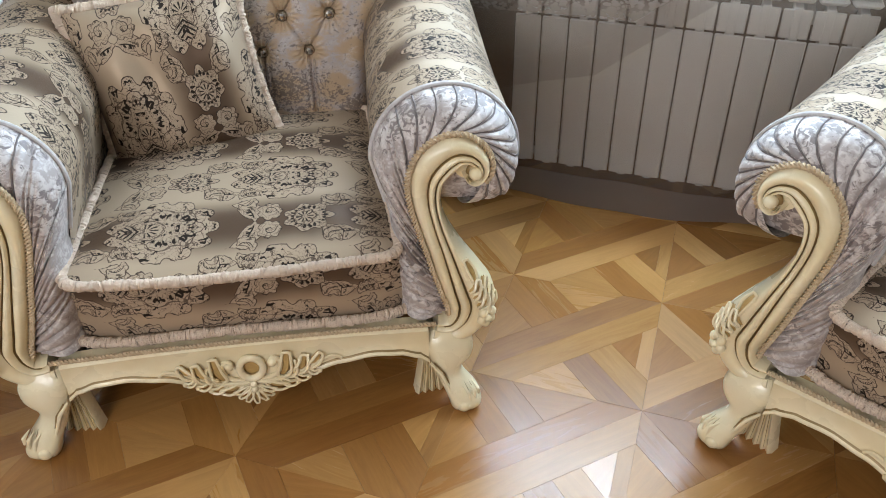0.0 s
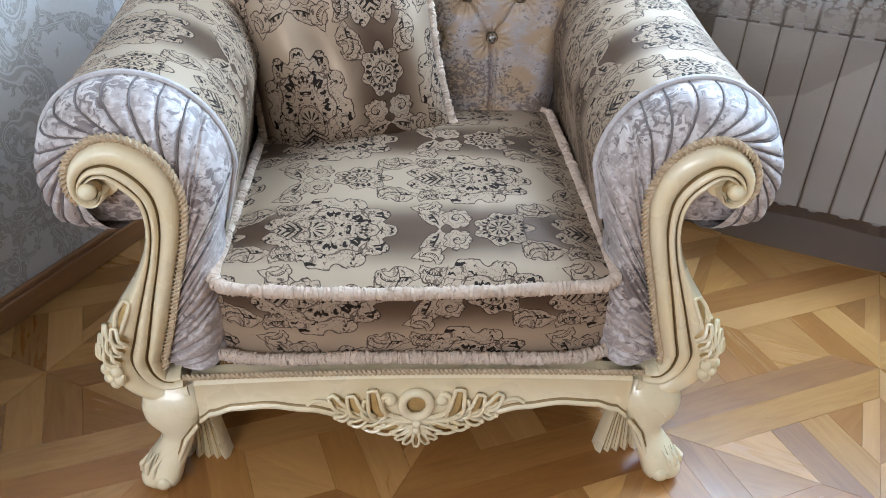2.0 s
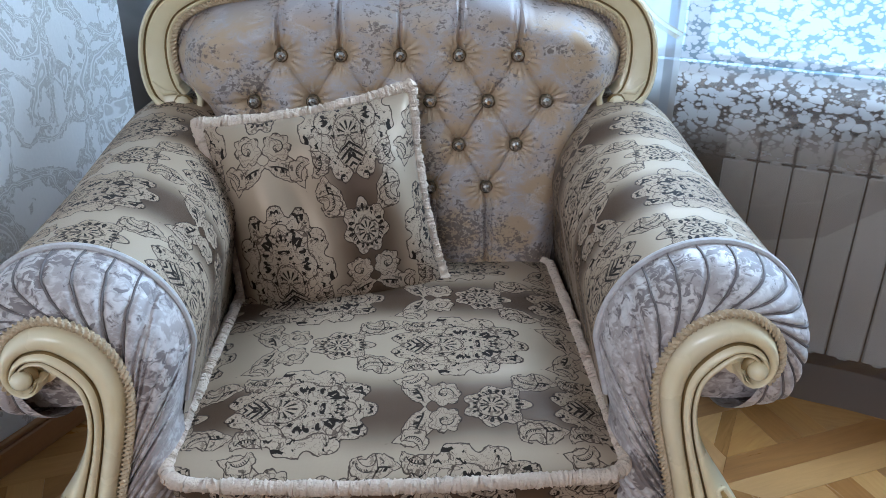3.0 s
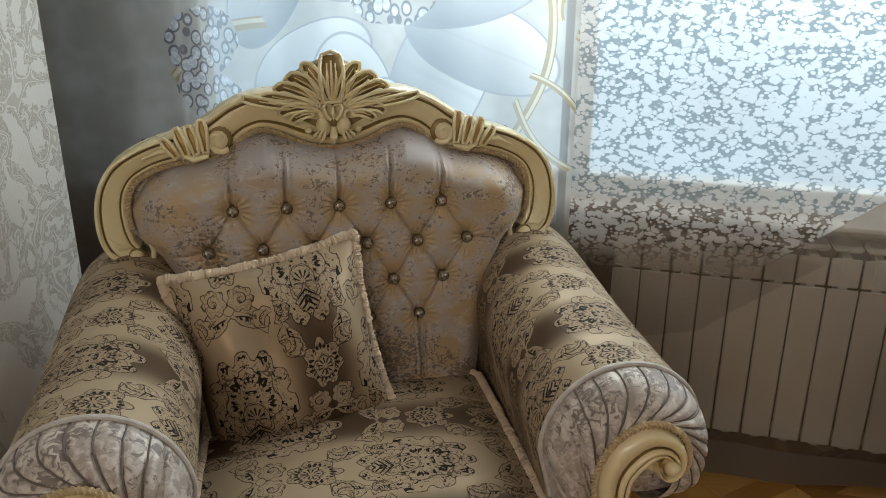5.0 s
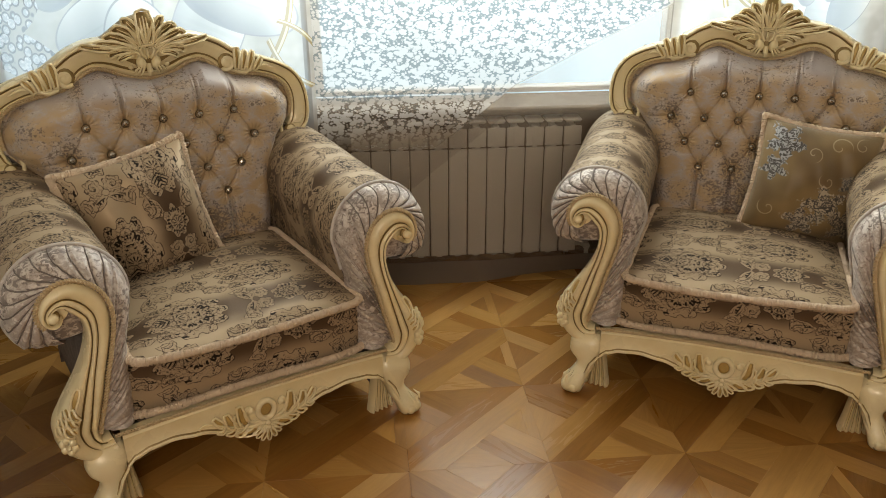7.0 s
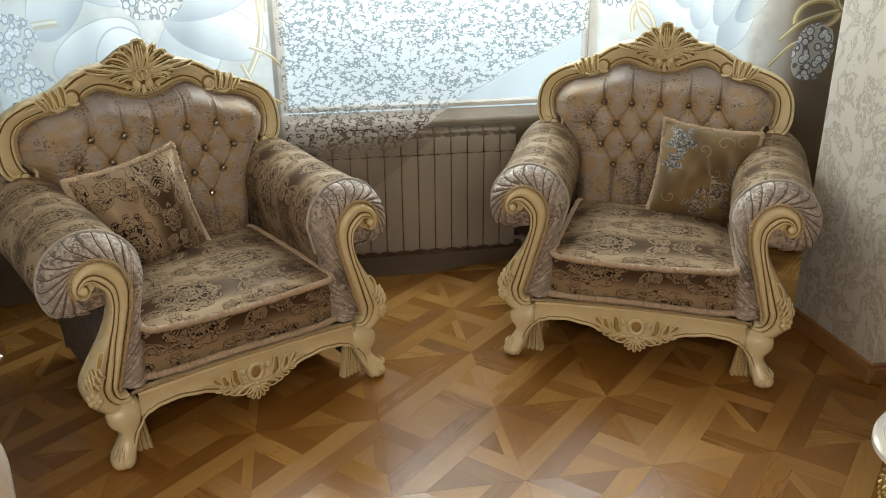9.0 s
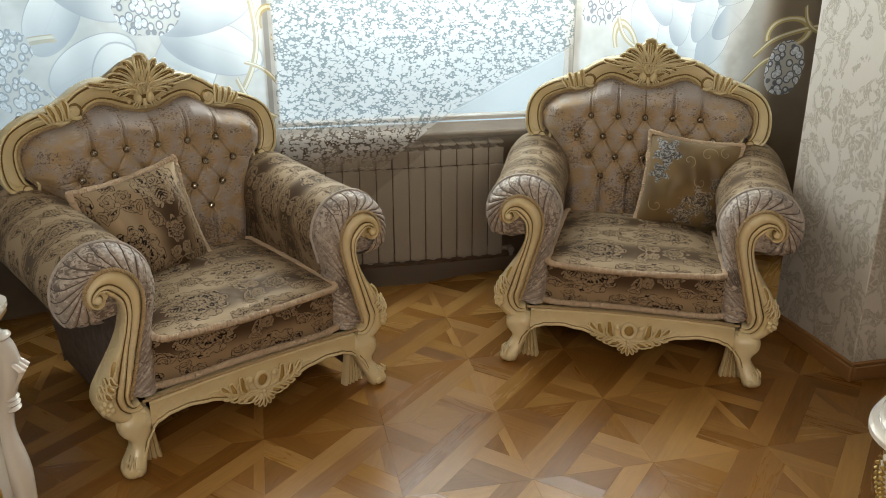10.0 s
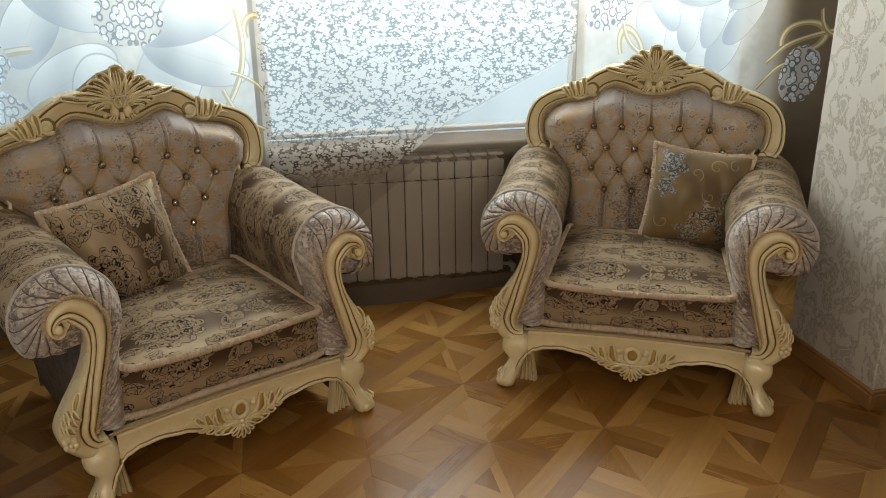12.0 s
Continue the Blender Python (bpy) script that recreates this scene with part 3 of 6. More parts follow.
        self.grid([[a - out * 0.002, a.lerp(b, 0.3) + u * 0.45, a.lerp(b, 0.7) + u * 0.45, b - out * 0.002] for a, b, u in zip(left, right, rise)], None, False, floor)
        return self

    def block(self, x0, x1, y0, y1, z0, z1, b=0.004, mat=0):
        """A box with chamfered edges; UVs in metres."""
        xs, ys, zs = (x0, x1), (y0, y1), (z0, z1)
        b = min(b, (x1 - x0) * 0.45, (y1 - y0) * 0.45, (z1 - z0) * 0.45)

        def corner(i, j, k, axis):
            p = [xs[i], ys[j], zs[k]]
            for a, q in enumerate((i, j, k)):
                if a != axis:
                    p[a] += b if q == 0 else -b
            return tuple(p)
        idx = {}
        for i in (0, 1):
            for j in (0, 1):
                for k in (0, 1):
                    for axis in range(3):
                        idx[i, j, k, axis] = len(self.v)
                        self.v.append(corner(i, j, k, axis))

        def add(keys):
            ids = [idx[k] for k in keys]
            self.f.append(tuple(ids))
            ps = [Vector(self.v[i]) for i in ids]
            nrm = (ps[1] - ps[0]).cross(ps[2] - ps[0])
            ax = max(range(3), key=lambda a: abs(nrm[a]))
            o = [a for a in range(3) if a != ax]
            self.uv.append(tuple((p[o[0]], p[o[1]]) for p in ps))
            self.mi.append(mat)
        for s in (0, 1):
            add([(s, 0, 0, 0), (s, 1, 0, 0), (s, 1, 1, 0), (s, 0, 1, 0)])
            add([(0, s, 0, 1), (1, s, 0, 1), (1, s, 1, 1), (0, s, 1, 1)])
            add([(0, 0, s, 2), (1, 0, s, 2), (1, 1, s, 2), (0, 1, s, 2)])
        for s in (0, 1):
            for t in (0, 1):
                add([(s, t, 0, 0), (s, t, 1, 0), (s, t, 1, 1), (s, t, 0, 1)])
                add([(s, 0, t, 0), (s, 1, t, 0), (s, 1, t, 2), (s, 0, t, 2)])
                add([(0, s, t, 1), (1, s, t, 1), (1, s, t, 2), (0, s, t, 2)])
        for i in (0, 1):
            for j in (0, 1):
                for k in (0, 1):
                    add([(i, j, k, 0), (i, j, k, 1), (i, j, k, 2)])
        return self

    def mesh(self, name, mats, smooth=True, angle=40):
        me = bpy.data.meshes.new(name)
        me.from_pydata(self.v, [], self.f)
        for m in mats:
            me.materials.append(m)
        layer = me.uv_layers.new(name="UVMap")
        flat = [c for quad in self.uv for p in quad for c in p]
        layer.data.foreach_set("uv", flat)
        me.polygons.foreach_set("material_index", self.mi)
        bm = bmesh.new()
        bm.from_mesh(me)
        bmesh.ops.remove_doubles(bm, verts=bm.verts, dist=1e-5)
        bmesh.ops.recalc_face_normals(bm, faces=bm.faces)
        for e in bm.edges:
            e.smooth = not (len(e.link_faces) == 2 and e.calc_face_angle(0) > radians(angle))
        for f in bm.faces:
            f.smooth = smooth
        bm.to_mesh(me)
        bm.free()
        return me


def part(name, shape, mats, parent, label="", smooth=True, angle=40):
    """Links a shape as one mesh object under a thing or a part."""
    me = shape if isinstance(shape, bpy.types.Mesh) else shape.mesh(name, mats if isinstance(mats, (list, tuple)) else [mats], smooth, angle)
    ob = new(name, me)
    ob.parent = parent
    return tagged(ob, label)


def thing(name, m, label, category, group="", kind=""):
    ob = new(name)
    ob.empty_display_size = 0.1
    ob.matrix_world = m
    return tagged(ob, label, category, group, kind)


def solid(name, shape, mats, m=None, label="", category="", kind="", group="", smooth=True):
    """A thing or a piece of the setting that is one mesh."""
    ob = new(name, shape.mesh(name, mats if isinstance(mats, (list, tuple)) else [mats], smooth))
    ob.matrix_world = m or Matrix()
    return tagged(ob, label, category, group, kind)


def spline(knots, n):
    """n points on a smooth curve through the knots (tuples of any length)."""
    k = np.array(knots, float)
    seg = np.r_[0, np.cumsum(np.maximum(np.linalg.norm(np.diff(k[:, :2], axis=0), axis=1), 1e-6))]
    out = []
    for s in np.linspace(0, seg[-1], n):
        i = min(max(int(np.searchsorted(seg, s, "right")) - 1, 0), len(k) - 2)
        a, b = k[max(i - 1, 0)], k[min(i + 2, len(k) - 1)]
        h = seg[i + 1] - seg[i]
        t = (s - seg[i]) / h
        m0 = (k[i + 1] - a) / max(seg[i + 1] - seg[max(i - 1, 0)], 1e-6) * h
        m1 = (b - k[i]) / max(seg[min(i + 2, len(k) - 1)] - seg[i], 1e-6) * h
        out.append((2 * t**3 - 3 * t**2 + 1) * k[i] + (t**3 - 2 * t**2 + t) * m0 + (-2 * t**3 + 3 * t**2) * k[i + 1] + (t**3 - t**2) * m1)
    return np.array(out)


# ---- room ----
def wall(name, x0, x1, y0, y1, z0, z1, mat, label):
    return solid(name, Shape().block(x0, x1, y0, y1, z0, z1, 0.003), mat, ROOM, label, "wall", "structure", smooth=False)


LEFT_U, RIGHT_U, TOP = -1.83, 1.385, 2.70
wall("wall_west", -1.95, LEFT_U, -2.2, 1.81, 0, TOP, PAPER, "off-white wallpapered wall with a grey leaf pattern")
wall("wall_bay_west", -2.55, -2.43, 1.70, 2.78, 0, TOP, BAY_SHADE, "painted side wall of the window bay")
wall("wall_bay_return_west", -2.43, -1.952, 1.70, 1.808, 0, TOP, BAY_SHADE, "painted return of the window bay")
wall("wall_pier_east", RIGHT_U, 3.20, 1.02, 1.52, 0, TOP, PAPER, "off-white wallpapered pier with a grey leaf pattern")
wall("wall_bay_east", 2.35, 2.47, 1.522, 2.78, 0, TOP, BAY_SHADE, "painted side wall of the window bay")
wall("wall_east", 3.08, 3.20, -2.2, 1.018, 0, TOP, UNSEEN_BEIGE, "beige painted wall of the room")
WIN = (-2.02, 1.78, 0.745, 2.32)
wall("wall_north_sill", -2.43, 2.35, 2.62, 2.78, 0, WIN[2] - 0.03, BAY, "painted wall below the window")
wall("wall_north_head", -2.43, 2.35, 2.62, 2.78, WIN[3], TOP, PLASTER, "white wall above the window")
wall("wall_north_west", -2.43, WIN[0], 2.62, 2.78, WIN[2] - 0.03, WIN[3], PLASTER, "white wall beside the window")
wall("wall_north_east", WIN[1], 2.35, 2.62, 2.78, WIN[2] - 0.03, WIN[3], PLASTER, "white wall beside the window")
# the unseen rear wall leaves an opening for the fill light
wall("wall_south_sill", -1.95, 3.20, -2.32, -2.202, 0, 1.00, UNSEEN_BEIGE, "beige painted wall behind the camera")
wall("wall_south_head", -1.95, 3.20, -2.32, -2.202, 2.50, TOP, UNSEEN_BEIGE, "beige painted wall above the rear window")
wall("wall_south_west", -1.95, -1.47, -2.32, -2.202, 1.00, 2.50, UNSEEN_BEIGE, "beige painted wall beside the rear window")
wall("wall_south_east", 0.57, 3.20, -2.32, -2.202, 1.00, 2.50, UNSEEN_BEIGE, "beige painted wall beside the rear window")
solid("ceiling", Shape().block(-2.6, 3.3, -2.4, 2.9, TOP, TOP + 0.1, 0.003), PLASTER, ROOM, "plain white ceiling", "ceiling", "structure", smooth=False)
floor_ob = solid("floor", Shape().block(-2.6, 3.3, -2.4, 2.78, -0.12, -0.005, 0.002), SCREED, ROOM,
                 "laid floor of patterned oak parquet with a glossy finish", "floor", "structure", smooth=False)


def skirting(x0, x1, y0, y1):
    s = Shape()
    s.block(x0, x1, y0, y1, 0.0, 0.062, 0.004)
    cx, cy = (x1 - x0) * 0.22, (y1 - y0) * 0.22
    thin = x1 - x0 < y1 - y0
    if thin:
        s.block(x0 + (0 if x0 < 0 else cx), x1 - (cx if x0 < 0 else 0), y0, y1, 0.0625, 0.078, 0.004)
    else:
        s.block(x0, x1, y0 + cy, y1, 0.0625, 0.078, 0.004)
    return solid("baseboard", s, SKIRTING, ROOM, "brown wooden skirting board along the wallpapered wall", "baseboard", "structure")


skirting(LEFT_U, LEFT_U + 0.018, -2.2, 1.81)
skirting(RIGHT_U - 0.018, RIGHT_U, 1.002, 1.52)
skirting(RIGHT_U, 3.06, 1.002, 1.02)


# ---- window, sill, radiator, curtains ----
def window():
    w = tagged(thing("window_1", ROOM, "wide white plastic window with bright daylight behind it", "window"), kind="structure")
    x0, x1, z0, z1 = WIN
    frame_s = Shape()
    for a, b, c, d in ((x0, x1, z0, z0 + 0.024), (x0, x1, z1 - 0.06, z1)):
        frame_s.block(a, b, 2.66, 2.73, c, d, 0.005)
    for a in (x0, x1 - 0.06):
        frame_s.block(a, a + 0.06, 2.66, 2.73, z0 + 0.0245, z1 - 0.0605, 0.005)
    part("window_frame", frame_s, PVC, w)
    for a in (-0.72, 0.81):
        part("mullion", Shape().block(a, a + 0.06, 2.655, 2.73, z0 + 0.025, z1 - 0.061, 0.006), PVC, w)
    part("window_sill", Shape().block(x0 - 0.05, x1 + 0.05, 2.392, 2.655, 0.713, 0.742, 0.010), SILL, w, "brown stone-look window sill")
    return w


window()

out = Mat("hazy_daylight")
hx, hy, hz = out.coords("Object")
haze = out.noise(0.9, 4, out.vec)
em = out.node("ShaderNodeEmission")
em.inputs[1].default_value = 2.7
out.link(out.mix(haze.step(0.35, 0.7), (0.46, 0.74, 1.0), (0.36, 0.58, 0.78)), em.inputs[0])
out.link(em.outputs[0], out.t.nodes["Material Output"].inputs[0])
back = Shape()
back.face([(-9, 6.5, -2), (9, 6.5, -2), (9, 6.5, 6), (-9, 6.5, 6)])
solid("backdrop", back, out.m, ROOM, "pale hazy daylight outside the window", "backdrop", "structure")


def radiator():
    r = thing("radiator", ROOM, "white sectional aluminium radiator under the window behind the tulle", "radiator")
    x_right, pitch, n = 0.402, 0.0797, 12
    s = Shape()
    # one section: a flat front with folded upper fins
    s.block(-0.0378, 0.0378, 2.395, 2.403, 0.10, 0.573, 0.004)
    s.block(-0.012, 0.012, 2.404, 2.475, 0.09, 0.66, 0.003)
    s.block(-0.037, 0.037, 2.405, 2.412, 0.575, 0.655, 0.003)
    s.block(-0.037, 0.037, 2.400, 2.475, 0.672, 0.690, 0.008)
    s.block(-0.030, 0.030, 2.425, 2.470, 0.085, 0.125, 0.010)
    me = s.mesh("section", [ENAMEL])
    for k in range(n):
        ob = part("section", me, None, r)
        ob.location = (x_right - 0.04 - pitch * k, 0, 0)
    p = Shape().tube([(x_right + 0.06, 2.44, 0.02), (x_right + 0.06, 2.44, 0.10), (x_right + 0.03, 2.44, 0.115), (x_right - 0.02, 2.44, 0.115)], 0.011, 8)
    p.tube([(x_right + 0.05, 2.44, 0.115), (x_right + 0.05, 2.40, 0.115)], 0.016, 8)
    part("pipe", p, ENAMEL, r)
    for k in (1.5, n - 2.5):
        x = x_right - 0.04 - pitch * k
        part("wall_bracket", Shape().block(x - 0.012, x + 0.012, 2.46, 2.63, 0.60, 0.63, 0.003), ENAMEL, r)
    return r


radiator()


def curtain(name, mat, x0, x1, y, label, folds, depth, seed, ends=(0, 0)):
    rnd = random.Random(seed)
    ph = [rnd.uniform(0, 6.28) for _ in range(4)]
    cols, rows = int((x1 - x0) * 70), 34
    pts, uv = [], []
    for i in range(rows + 1):
        z = 0.012 + (2.56 - 0.012) * i / rows
        row, ur = [], []
        for j in range(cols + 1):
            s = j / cols
            x = x0 + (x1 - x0) * s
            hang = 1.0 - 0.25 * (z / 2.5)
            d = depth * hang * (math.sin(folds * x + ph[0] + 0.25 * math.sin(2 * z + ph[1])) * 0.6 + math.sin(folds * 2.3 * x + ph[2] + 0.3 * z) * 0.3)
            flare = 0.05 * math.exp(-z / 0.10) * math.sin(folds * 0.7 * x + ph[3])
            bow = ends[0] * max(0, 1 - s / 0.35) ** 1.6 + ends[1] * max(0, (s - 0.65) / 0.35) ** 1.6
            zz = z + (0.012 * math.sin(5 * x + ph[3]) if i == 0 else 0)
            skirt = 0.034 * math.exp(-z / 0.09)
            row.append((x, y + d + flare * 0.5 - bow - skirt, max(zz, 0.004)))
            ur.append((x, z))
        pts.append(row), uv.append(ur)
    s = Shape().grid(pts, uv)
    return solid(name, s, mat, ROOM, label, "curtain", group="tulle curtains", smooth=True)


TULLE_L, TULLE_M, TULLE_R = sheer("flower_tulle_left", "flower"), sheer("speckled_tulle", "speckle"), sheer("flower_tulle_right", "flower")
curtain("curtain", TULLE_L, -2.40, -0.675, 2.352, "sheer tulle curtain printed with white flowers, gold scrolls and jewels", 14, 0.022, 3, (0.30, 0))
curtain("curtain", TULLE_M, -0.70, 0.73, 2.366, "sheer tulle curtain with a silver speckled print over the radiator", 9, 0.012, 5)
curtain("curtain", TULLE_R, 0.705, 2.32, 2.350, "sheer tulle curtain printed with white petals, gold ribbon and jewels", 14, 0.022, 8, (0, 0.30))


# ---- armchair ----
# local axes: x to the sitter's left as seen from the front, y towards the back, z up; the arm fronts stand at y = 0
POST = [(0.398, 0.204, 0.06), (0.418, 0.198, 0.066), (0.442, 0.2, 0.076), (0.463, 0.216, 0.087), (0.477, 0.24, 0.098), (0.482, 0.275, 0.107), (0.464, 0.32, 0.098),
        (0.441, 0.37, 0.082), (0.422, 0.415, 0.067), (0.402, 0.47, 0.057), (0.389, 0.527, 0.059), (0.39, 0.581, 0.072), (0.412, 0.619, 0.083), (0.444, 0.64, 0.074),
        (0.474, 0.636, 0.053), (0.493, 0.619, 0.038), (0.5, 0.598, 0.027), (0.495, 0.581, 0.021), (0.483, 0.573, 0.017), (0.471, 0.578, 0.014), (0.464, 0.591, 0.011)]


def post_curve(n):
    """Middle points, widths and in-plane normals (towards the seat and over the scroll) of the S-shaped arm front."""
    k = spline(POST, n)
    d = np.gradient(k[:, :2], axis=0)
    d /= np.linalg.norm(d, axis=1)[:, None]
    return k, np.stack([-d[:, 1], d[:, 0]], axis=1)


def arm_post(sx):
    s = Shape()
    n = 110
    k, nrm = post_curve(n)
    # across the width, from the outer side (a = -1) to the cord (a = 1): a broad band and two ridges between gilt grooves, which wander along the curve
    rows = []
    for i in range(n):
        t = i / (n - 1)
        x, z, w = k[i]
        s1 = max(0.0, min(1.0, (t - 0.16) / 0.42))
        s1 = s1 * s1 * (3 - 2 * s1)
        g1, g2 = 0.58 + (-0.10 - 0.58) * s1, 0.12 + (-0.56 - 0.12) * s1
        lift = 0.036 + 0.012 * max(0, 1 - abs(t - 0.22) / 0.22) + 0.008 * max(0, (t - 0.72) / 0.28)
        lift *= min(1.0, 0.75 + w / 0.16)
        row = [(sx * (x - nrm[i][0] * w / 2), 0.055, z - nrm[i][1] * w / 2)]
        gw = 0.045
        for lo, hi in ((-1.0, g2), (g2, g1), (g1, 1.0)):
            for q in range(12):
                if q == 0:
                    a = lo
                elif q == 11:
                    a = hi
                else:
                    a = lo + gw + (hi - lo - 2 * gw) * (q - 1) / 9
                lobe = math.sin(math.pi * max(0.0, min(1.0, (a - lo) / (hi - lo))))
                h = (1 - a ** 4 * 0.55) * 0.78 + 0.30 * lobe ** 0.6 - 0.10
                row.append((sx * (x + nrm[i][0] * a * w / 2), 0.030 - lift * h * 1.15, z + nrm[i][1] * a * w / 2))
        row.append((sx * (x + nrm[i][0] * w / 2), 0.055, z + nrm[i][1] * w / 2))
        rows.append(row)
    s.grid(rows, None, False, lambda i, j: 1 if j in (11, 13, 23, 25) and 2 < i < 100 else 0)
    s.face(rows[0]), s.face(rows[-1])
    s.ball((sx * 0.4825, -0.008, 0.5965), (0.0135, 0.014, 0.0135), None, 14, 8)
    s.ball((sx * 0.4825, 0.004, 0.5970), (0.0180, 0.010, 0.0180), None, 14, 6, 1)
    # closing disc behind the scroll
    s.tube([(sx * 0.476, 0.020, 0.604), (sx * 0.476, 0.056, 0.604)], 0.033, 18)
    return s


def knee_carvings(sx):
    """Leaf tip, rows of scale-like leaves and a flower on the outer edge of the knee, as (name, shape)."""
    out = []

    def p(x, z, y=-0.014):
        return (sx * x, y, z)
    out.append(("carved_leaf", Shape().rimmed([p(0.484, 0.338, -0.016), p(0.476, 0.366, -0.014), p(0.462, 0.396, -0.006)], 0.017, 0.0034, 0.007, out=(sx * 0.3, -0.95, 0))))
    for z, x, w in ((0.338, 0.502, 0.015), (0.318, 0.512, 0.017), (0.297, 0.520, 0.018)):
        out.append(("carved_leaf", Shape().rimmed([p(x - 0.030, z - 0.018, -0.022), p(x - 0.019, z - 0.004, -0.025), p(x - 0.016, z + 0.014, -0.018)], w, 0.0032, 0.010, out=(sx * 0.3, -0.95, 0))))
        out.append(("carved_leaf", Shape().rimmed([p(x - 0.012, z - 0.020, -0.012), p(x - 0.003, z - 0.006, -0.012), p(x - 0.001, z + 0.012, -0.006)], w, 0.0032, 0.010, out=(sx * 0.75, -0.66, 0))))
    # flower of six petals, one mesh: each petal overlaps its heart
    s = Shape()
    for k in range(6):
        a = 2 * math.pi * k / 6 + 0.3
        s.ball((sx * (0.509 + 0.013 * math.cos(a)), -0.020 + 0.009 * math.cos(a), 0.252 + 0.017 * math.sin(a)), (0.0105, 0.010, 0.0115), None, 10, 6)
    s.ball((sx * 0.510, -0.030, 0.252), (0.0075, 0.008, 0.0075), None, 8, 6)
    out.append(("carved_flower", s))
    return out


def front_leg(sx):
    s = Shape()
    st = [(0.205, 0.424, 0.024, 0.040, 0.026), (0.188, 0.426, 0.018, 0.050, 0.034), (0.165, 0.430, 0.010, 0.054, 0.038), (0.135, 0.431, 0.006, 0.047, 0.037), (0.112, 0.424, 0.004, 0.034, 0.034),
          (0.092, 0.428, 0.000, 0.030, 0.031), (0.068, 0.440, -0.008, 0.033, 0.034), (0.044, 0.455, -0.018, 0.037, 0.038), (0.022, 0.462, -0.026, 0.037, 0.038),
          (0.006, 0.460, -0.026, 0.030, 0.031), (0.0, 0.458, -0.024, 0.022, 0.024)]
    k = spline([(z, x, y, a, b) for z, x, y, a, b in st], 26)
    rows = []
    for z, x, y, a, b in k:
        ring = []
        for q in range(20):
            t = 2 * math.pi * q / 20
            c, d = math.cos(t), math.sin(t)
            e = 0.72
            ring.append((sx * (x + a * math.copysign(abs(c) ** e, c)), y + b * math.copysign(abs(d) ** e, d), max(z, 0)))
        rows.append(ring)
    s.grid(rows, None, True)
    s.face(rows[0]), s.face(rows[-1])
    # volute and strokes on the foot
    s.ball((sx * 0.455, -0.058, 0.022), (0.016, 0.010, 0.015), None, 12, 6)
    s.ball((sx * 0.455, -0.053, 0.022), (0.020, 0.010, 0.019), None, 12, 6, 1)
    for q, (x0, z0, x1, z1) in enumerate(((0.470, 0.035, 0.452, 0.070), (0.482, 0.040, 0.464, 0.078), (0.490, 0.050, 0.474, 0.082))):
        s.leaf([(sx * x0, -0.058 + 0.004 * q, z0), (sx * (x0 - 0.004), -0.052, 0.5 * (z0 + z1) + 0.004), (sx * x1, -0.038, z1)], 0.010, 0.006, out=(sx * 0.2, -1, 0.1))
        s.leaf([(sx * (x0 - 0.007), -0.055 + 0.004 * q, z0), (sx * (x1 - 0.006), -0.037, z1)], 0.004, 0.002, out=(sx * 0.2, -1, 0.1), mat=1)
    # long line down the inner side of the leg
    s.leaf([(sx * 0.382, -0.030, 0.140), (sx * 0.405, -0.034, 0.110), (sx * 0.425, -0.038, 0.060), (sx * 0.432, -0.046, 0.016)], 0.011, 0.007, out=(0, -1, 0))
    s.leaf([(sx * 0.391, -0.031, 0.138), (sx * 0.413, -0.035, 0.106), (sx * 0.431, -0.039, 0.058)], 0.006, 0.002, out=(0, -1, 0), mat=1)
    return s


def leg_bracket(sx):
    s = Shape()
    # fluted bracket behind the foot
    for q, (xt, xb) in enumerate(((0.376, 0.360), (0.384, 0.376), (0.392, 0.393), (0.400, 0.411), (0.408, 0.430))):
        wt, wb, dt = 0.010, 0.020, 0.005
        rows = []
        for t in (0.0, 0.25, 0.5, 0.75, 1.0):
            x, w, y = xt + (xb - xt) * t ** 1.3, wt + (wb - wt) * t, 0.020 + 0.002 * q
            z = 0.150 * (1 - t)
            rows.append([(sx * (x - w / 2), y + 0.028, z), (sx * (x - w * 0.38), y + 0.004, z), (sx * x, y - dt, z), (sx * (x + w * 0.38), y + 0.004, z), (sx * (x + w / 2), y + 0.028, z)])
        s.grid(rows, None, True)
        s.face(rows[0]), s.face(rows[-1])
        s.leaf([(sx * (xt + 0.006), 0.020 + 0.002 * q, 0.13), (sx * (xb + 0.012), 0.020 + 0.002 * q, 0.004)], 0.0035, 0.002, mat=1)
    return s


def rear_leg(sx):
    s = Shape()
    rows = []
    for z, x, y, a in ((0.19, 0.36, 0.76, 0.032), (0.12, 0.362, 0.775, 0.028), (0.05, 0.366, 0.80, 0.023), (0.0, 0.37, 0.825, 0.020)):
        rows.append([(sx * (x + a * math.cos(t)), y + a * math.sin(t), z) for t in [2 * math.pi * q / 12 for q in range(12)]])
    s.grid(rows, None, True)
    s.face(rows[0]), s.face(rows[-1])
    return s


def apron_bottom(x):
    a = abs(x)
    knots = ((0.0, 0.112), (0.06, 0.118), (0.12, 0.135), (0.19, 0.153), (0.26, 0.163), (0.32, 0.158), (0.36, 0.145), (0.385, 0.126))
    for (x0, z0), (x1, z1) in zip(knots, knots[1:]):
        if a <= x1:
            t = (a - x0) / (x1 - x0)
            t = t * t * (3 - 2 * t)
            return z0 + (z1 - z0) * t
    return 0.126


